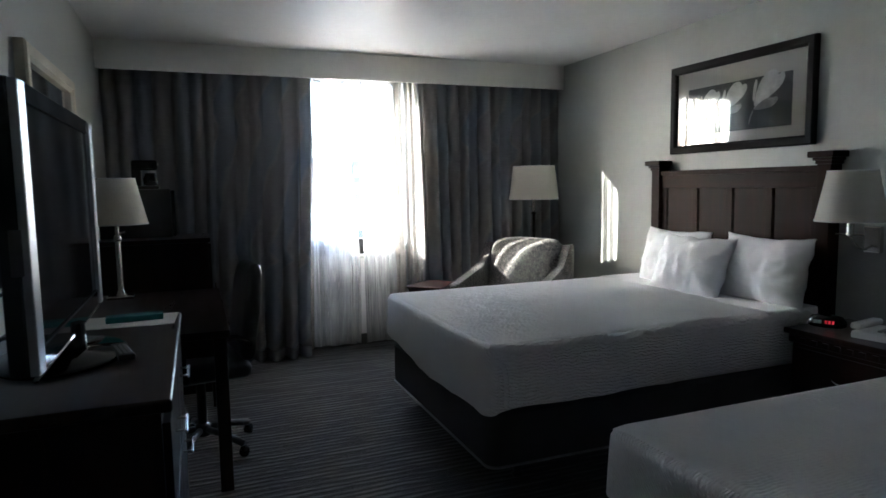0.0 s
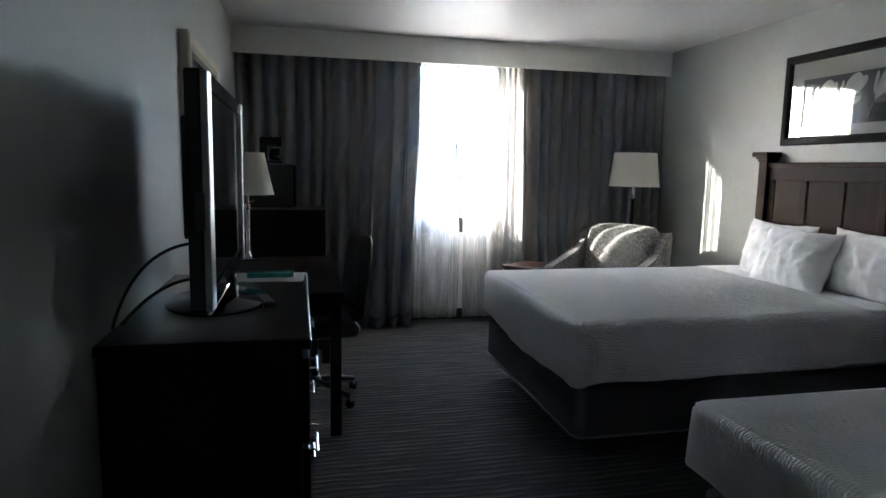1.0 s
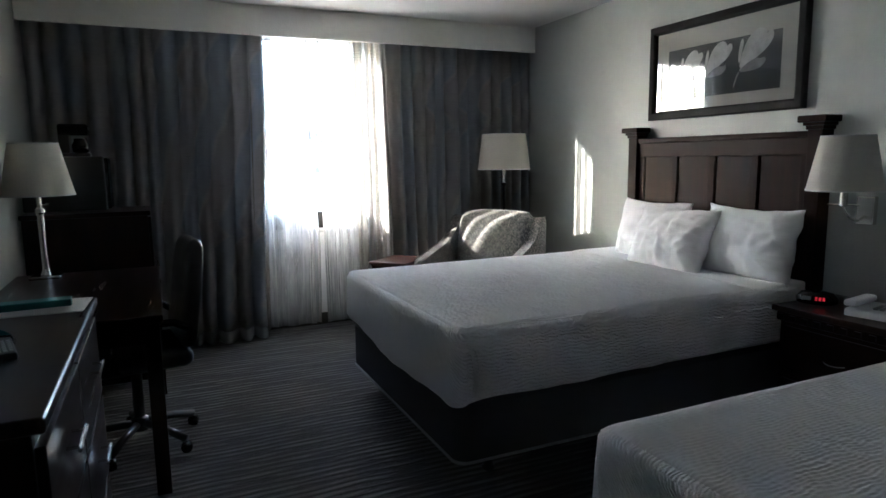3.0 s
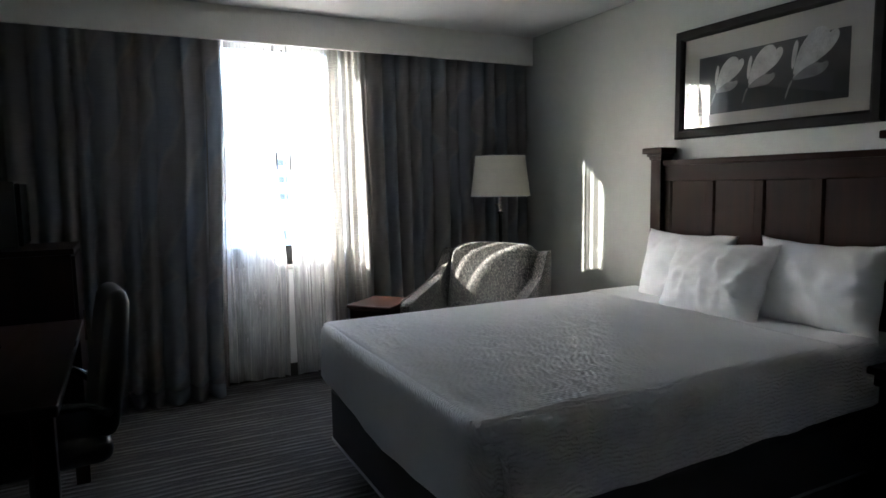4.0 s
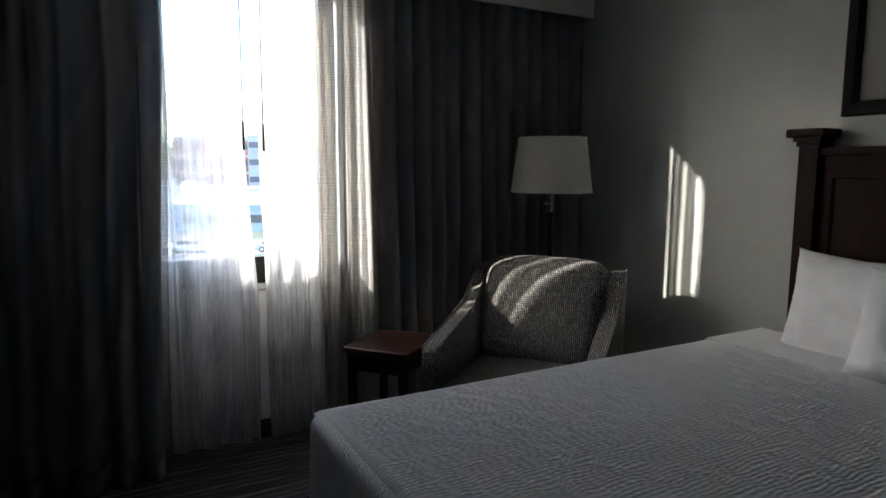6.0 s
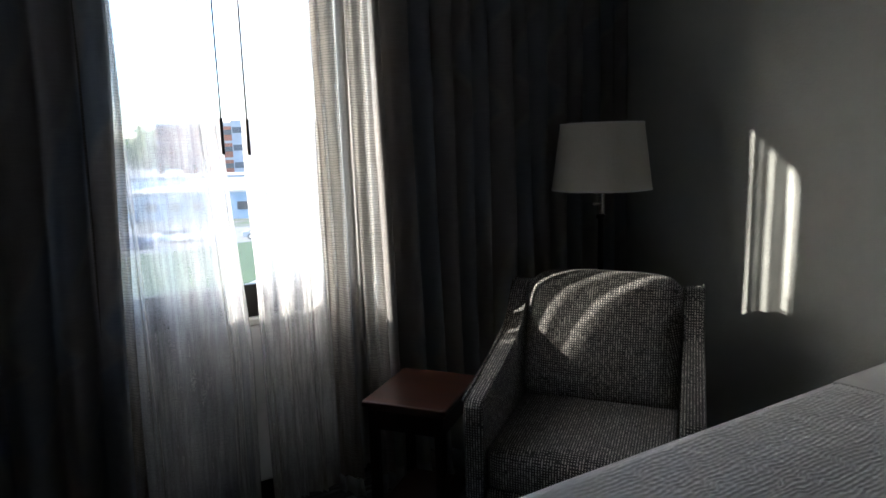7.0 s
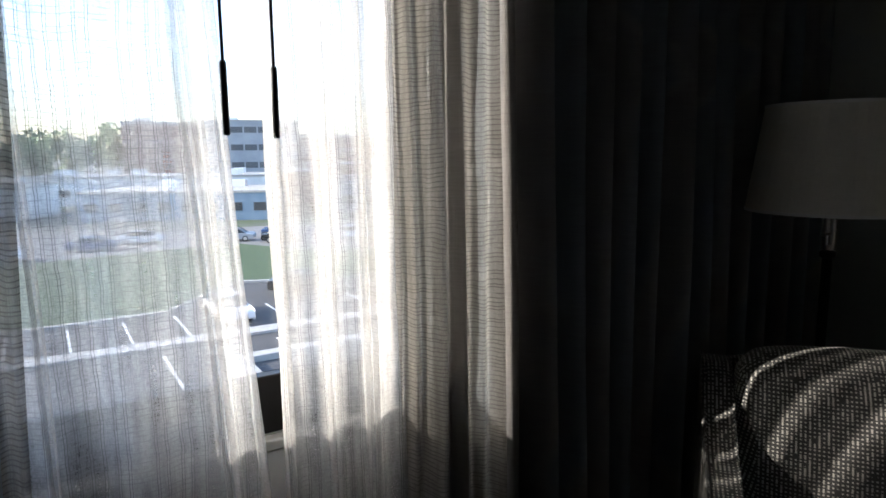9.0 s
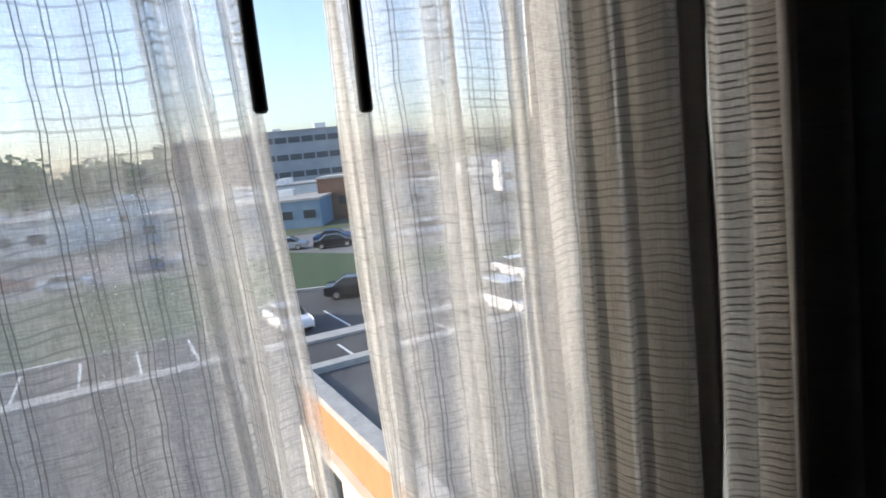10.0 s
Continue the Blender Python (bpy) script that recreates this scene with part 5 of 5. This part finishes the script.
C_WHITE, C_BLACK, C_SILVER, C_RED, C_BLUE = (0.7, 0.7, 0.7), (0.02, 0.02, 0.022), (0.35, 0.36, 0.37), (0.25, 0.02, 0.02), (0.04, 0.08, 0.18)
for nm, col, x, y, rot, van in (
        ("black", C_BLACK, 22.7, 71.8, 160, False), ("silver", C_SILVER, 18.4, 75.6, 155, False), ("white", C_WHITE, 29.6, 70.0, 170, False),
        ("white", C_WHITE, 33.5, 69.0, 175, True), ("blue", C_BLUE, 24.2, 76.5, 150, False), ("silver", C_SILVER, 40.0, 69.0, 0, False),
        ("white", C_WHITE, 9.4, 41.6, 92, False), ("black", C_BLACK, 15.6, 46.2, 152, False), ("white", C_WHITE, 20.4, 34.4, 92, True),
        ("white", C_WHITE, -3.2, 73.6, 172, False), ("blue", C_BLUE, 4.6, 76.5, 172, False),
        ("red", C_RED, -8.5, 79.5, 170, False), ("white", C_WHITE, 9.5, 79.0, 165, False), ("black", C_BLACK, -9.5, 33.5, 90, False),
        ("white", C_WHITE, 26.0, 41.6, 88, False), ("red", C_RED, -14, 84, 170, False)):
    z = GZ + 0.02
    car(nm, col, (x, y, z), rot, van)


def building(name, label, loc, rot, w, d, h, material, storeys=0, bays=0, win=(1.6, 1.5), band=None, units=0, win_mat=None):
    """A flat-roofed block: walls, roof slab, parapet, rows of windows on its near and left faces, roof units."""
    ob = thing(name, loc, label, "building", "", rot)
    part("wall", block(-w / 2, w / 2, -d / 2, d / 2, 0, h, 0.02), material, ob)
    part("roof", block(-w / 2 - 0.15, w / 2 + 0.15, -d / 2 - 0.15, d / 2 + 0.15, h, h + 0.35, 0.02), CONCRETE, ob)
    if storeys:
        fh = h / storeys
        for s in range(storeys):
            for b in range(bays):
                x = -w / 2 + w * (b + 0.5) / bays
                wd = part("window", block(x - win[0] / 2, x + win[0] / 2, -d / 2 - 0.06, -d / 2 + 0.02, s * fh + fh * 0.35, s * fh + fh * 0.35 + win[1], 0.0), win_mat or DARK_WINDOW, ob)
            if band:
                part("band", block(-w / 2 - 0.03, w / 2 + 0.03, -d / 2 - 0.04, -d / 2 + 0.01, s * fh + fh * 0.85, s * fh + fh, 0.0), band, ob, "pale facade band")
    rnd = random.Random(int(w * 10))
    for i in range(units):
        x, y, s = rnd.uniform(-w / 2 + 2, w / 2 - 2), rnd.uniform(-d / 2 + 2, d / 2 - 2), rnd.uniform(0.8, 1.5)
        part("roof_unit", block(x - s, x + s, y - s * 0.7, y + s * 0.7, h + 0.35, h + 0.35 + s * 0.9, 0.03), WHITE_PLASTIC, ob, "white roof ventilation unit")
    return ob


BRICK = ground_paint("red_brick", (0.22, 0.085, 0.055), (0.32, 0.14, 0.09), 1.0, 6.0)
BROWN = ground_paint("brown_brick", (0.13, 0.075, 0.05), (0.20, 0.12, 0.08), 1.0, 6.0)
GREY_CLAD = ground_paint("grey_cladding", (0.26, 0.28, 0.30), (0.36, 0.38, 0.40), 0.3, 4.0)
BLUE_CLAD = ground_paint("blue_cladding", (0.14, 0.21, 0.28), (0.21, 0.28, 0.35), 0.5, 5.0)
WHITE_CLAD = ground_paint("white_cladding", (0.60, 0.60, 0.58), (0.74, 0.74, 0.72), 0.5, 5.0)
BLUE_GLASS = simple("blue_glass_band", (0.07, 0.08, 0.09), 0.40, 0.0, bump=0.0)


def polar(az, dist):
    return (0.94 + dist * math.sin(radians(az)), 5.07 + dist * math.cos(radians(az)), GZ)


building("warehouse", "long low blue metal warehouse with a pale roof", (21.0, 109.5, GZ), -29, 27.5, 16, 4.0, BLUE_CLAD, 1, 8, (1.8, 1.2), None, 5)
building("depot", "brown brick block beside the warehouse", polar(19.8, 109), -29, 8, 10, 6.6, BROWN, 1, 3, (1.5, 1.4))
building("store", "white flat-roofed store with roof units", polar(9.0, 142), -20, 50, 18, 5.2, WHITE_CLAD, 1, 9, (2.0, 1.2), None, 7)
building("office_building", "grey clad office building with blue window bands", polar(15.6, 180), -12, 24, 16, 17.9, GREY_CLAD, 4, 7, (3.0, 1.5), None, 2, BLUE_GLASS)
building("brick_office", "red brick office wing with pale bands and windows", polar(23.2, 186), -12, 24, 16, 14.4, BRICK, 4, 8, (2.2, 1.3), WHITE_CLAD, 2, BLUE_GLASS)
building("brick_office", "red brick office wing with grey upper storey", polar(9.0, 186), -12, 19, 16, 17.6, BRICK, 4, 6, (2.2, 1.3), GREY_CLAD, 2, BLUE_GLASS)
building("white_house", "white gabled commercial building in the distance", polar(33.0, 146), -25, 16, 12, 7.0, WHITE_CLAD, 2, 5, (1.2, 1.4))
building("white_house", "white low shop building beyond the road", polar(38.0, 132), -25, 22, 12, 6.0, WHITE_CLAD, 1, 6, (2.2, 1.6))
building("warehouse", "pale grey warehouse past the road", polar(-9.0, 125), -30, 40, 18, 5.0, WHITE_CLAD, 1, 8, (2.5, 1.5), None, 4)
building("warehouse", "pale grey warehouse past the trees", polar(28.0, 108), -30, 18, 10, 4.4, GREY_CLAD, 1, 5, (2.0, 1.2))

LEAF = ground_paint("tree_leaves", (0.09, 0.14, 0.045), (0.18, 0.24, 0.09), 0.8, 6.0)
BARK = ground_paint("bark", (0.06, 0.045, 0.035), (0.12, 0.09, 0.07), 2.0, 20.0)


def tree(loc, h, seed):
    """A tapered trunk with limbs and a ragged crown of many small leaf clumps."""
    rnd = random.Random(seed)
    ob = thing("tree", loc, "broadleaf tree in fresh spring leaf", "tree", "trees beyond the lots")
    trunk = bmesh.new()
    join(trunk, tube([(0, 0, 0), (0.05, 0.02, h * 0.3), (0.02, -0.04, h * 0.7)], 0.16 * h / 8, 8))
    tips = []
    for i in range(7):
        a, z0 = rnd.uniform(0, 6.28), rnd.uniform(0.3, 0.6) * h
        r = rnd.uniform(0.16, 0.30) * h
        tip = Vector((r * math.cos(a), r * math.sin(a), z0 + rnd.uniform(0.12, 0.30) * h))
        join(trunk, tube([(0, 0, z0), tip * 0.5 + Vector((0, 0, z0 * 0.45)), tip], 0.05 * h / 8, 6))
        tips.append(tip)
    tips += [Vector((0, 0, h * 0.85)), Vector((0.1, 0.1, h * 0.7))]
    part("trunk", trunk, BARK, ob)
    verts, faces = [], []
    for tip in tips:
        for j in range(70):
            d = Vector((rnd.gauss(0, 1), rnd.gauss(0, 1), rnd.gauss(0, 0.8)))
            p = tip + d.normalized() * (rnd.random() ** 0.6) * 0.20 * h
            u = Vector((rnd.gauss(0, 1), rnd.gauss(0, 1), rnd.gauss(0, 1))).normalized()
            v = u.orthogonal().normalized()
            s = rnd.uniform(0.03, 0.07) * h
            b = len(verts)
            verts += [p - u * s, p + v * s * 0.6, p + u * s, p - v * s * 0.6]
            faces.append((b, b + 1, b + 2, b + 3))
    me = bpy.data.meshes.new("crown")
    me.from_pydata(verts, [], faces)
    me.materials.append(LEAF)
    c = new("crown", me)
    c.parent = ob
    return ob


first = [tree((0, -400, GZ), 9.0, s) for s in (1, 2, 3)]
rnd = random.Random(5)
spots = [polar(a, d) for a, d in ((-24, 112), (-20, 118), (-16, 122), (-12, 126), (-8, 138), (-4, 150), (-27, 112), (-31, 108), (-18, 140), (-1, 165), (2, 175), (5, 190), (12, 260), (20, 270), (27, 220), (30, 230), (33, 215), (36, 220), (39, 210), (-35, 110), (24, 245), (16, 265), (8, 255), (42, 200), (-22, 135), (-14, 150), (-6, 170), (0, 200), (31.5, 205), (35, 235))]
for i, s in enumerate(spots):
    far = math.hypot(s[0], s[1])
    k = (9.5 + far * math.tan(radians(2.0 if i < 11 else 1.2 if s[0] > 90 else 2.4))) / 9.2 * rnd.uniform(0.85, 1.1)
    m = Matrix.Translation(s) @ Matrix.Rotation(rnd.uniform(0, 6.28), 4, "Z")
    if i < 3:
        first[i].matrix_world = m @ Matrix.Diagonal((k, k, k, 1))
    else:
        c = copy_thing(first[i % 3], m)
        c.scale = (k, k, k)
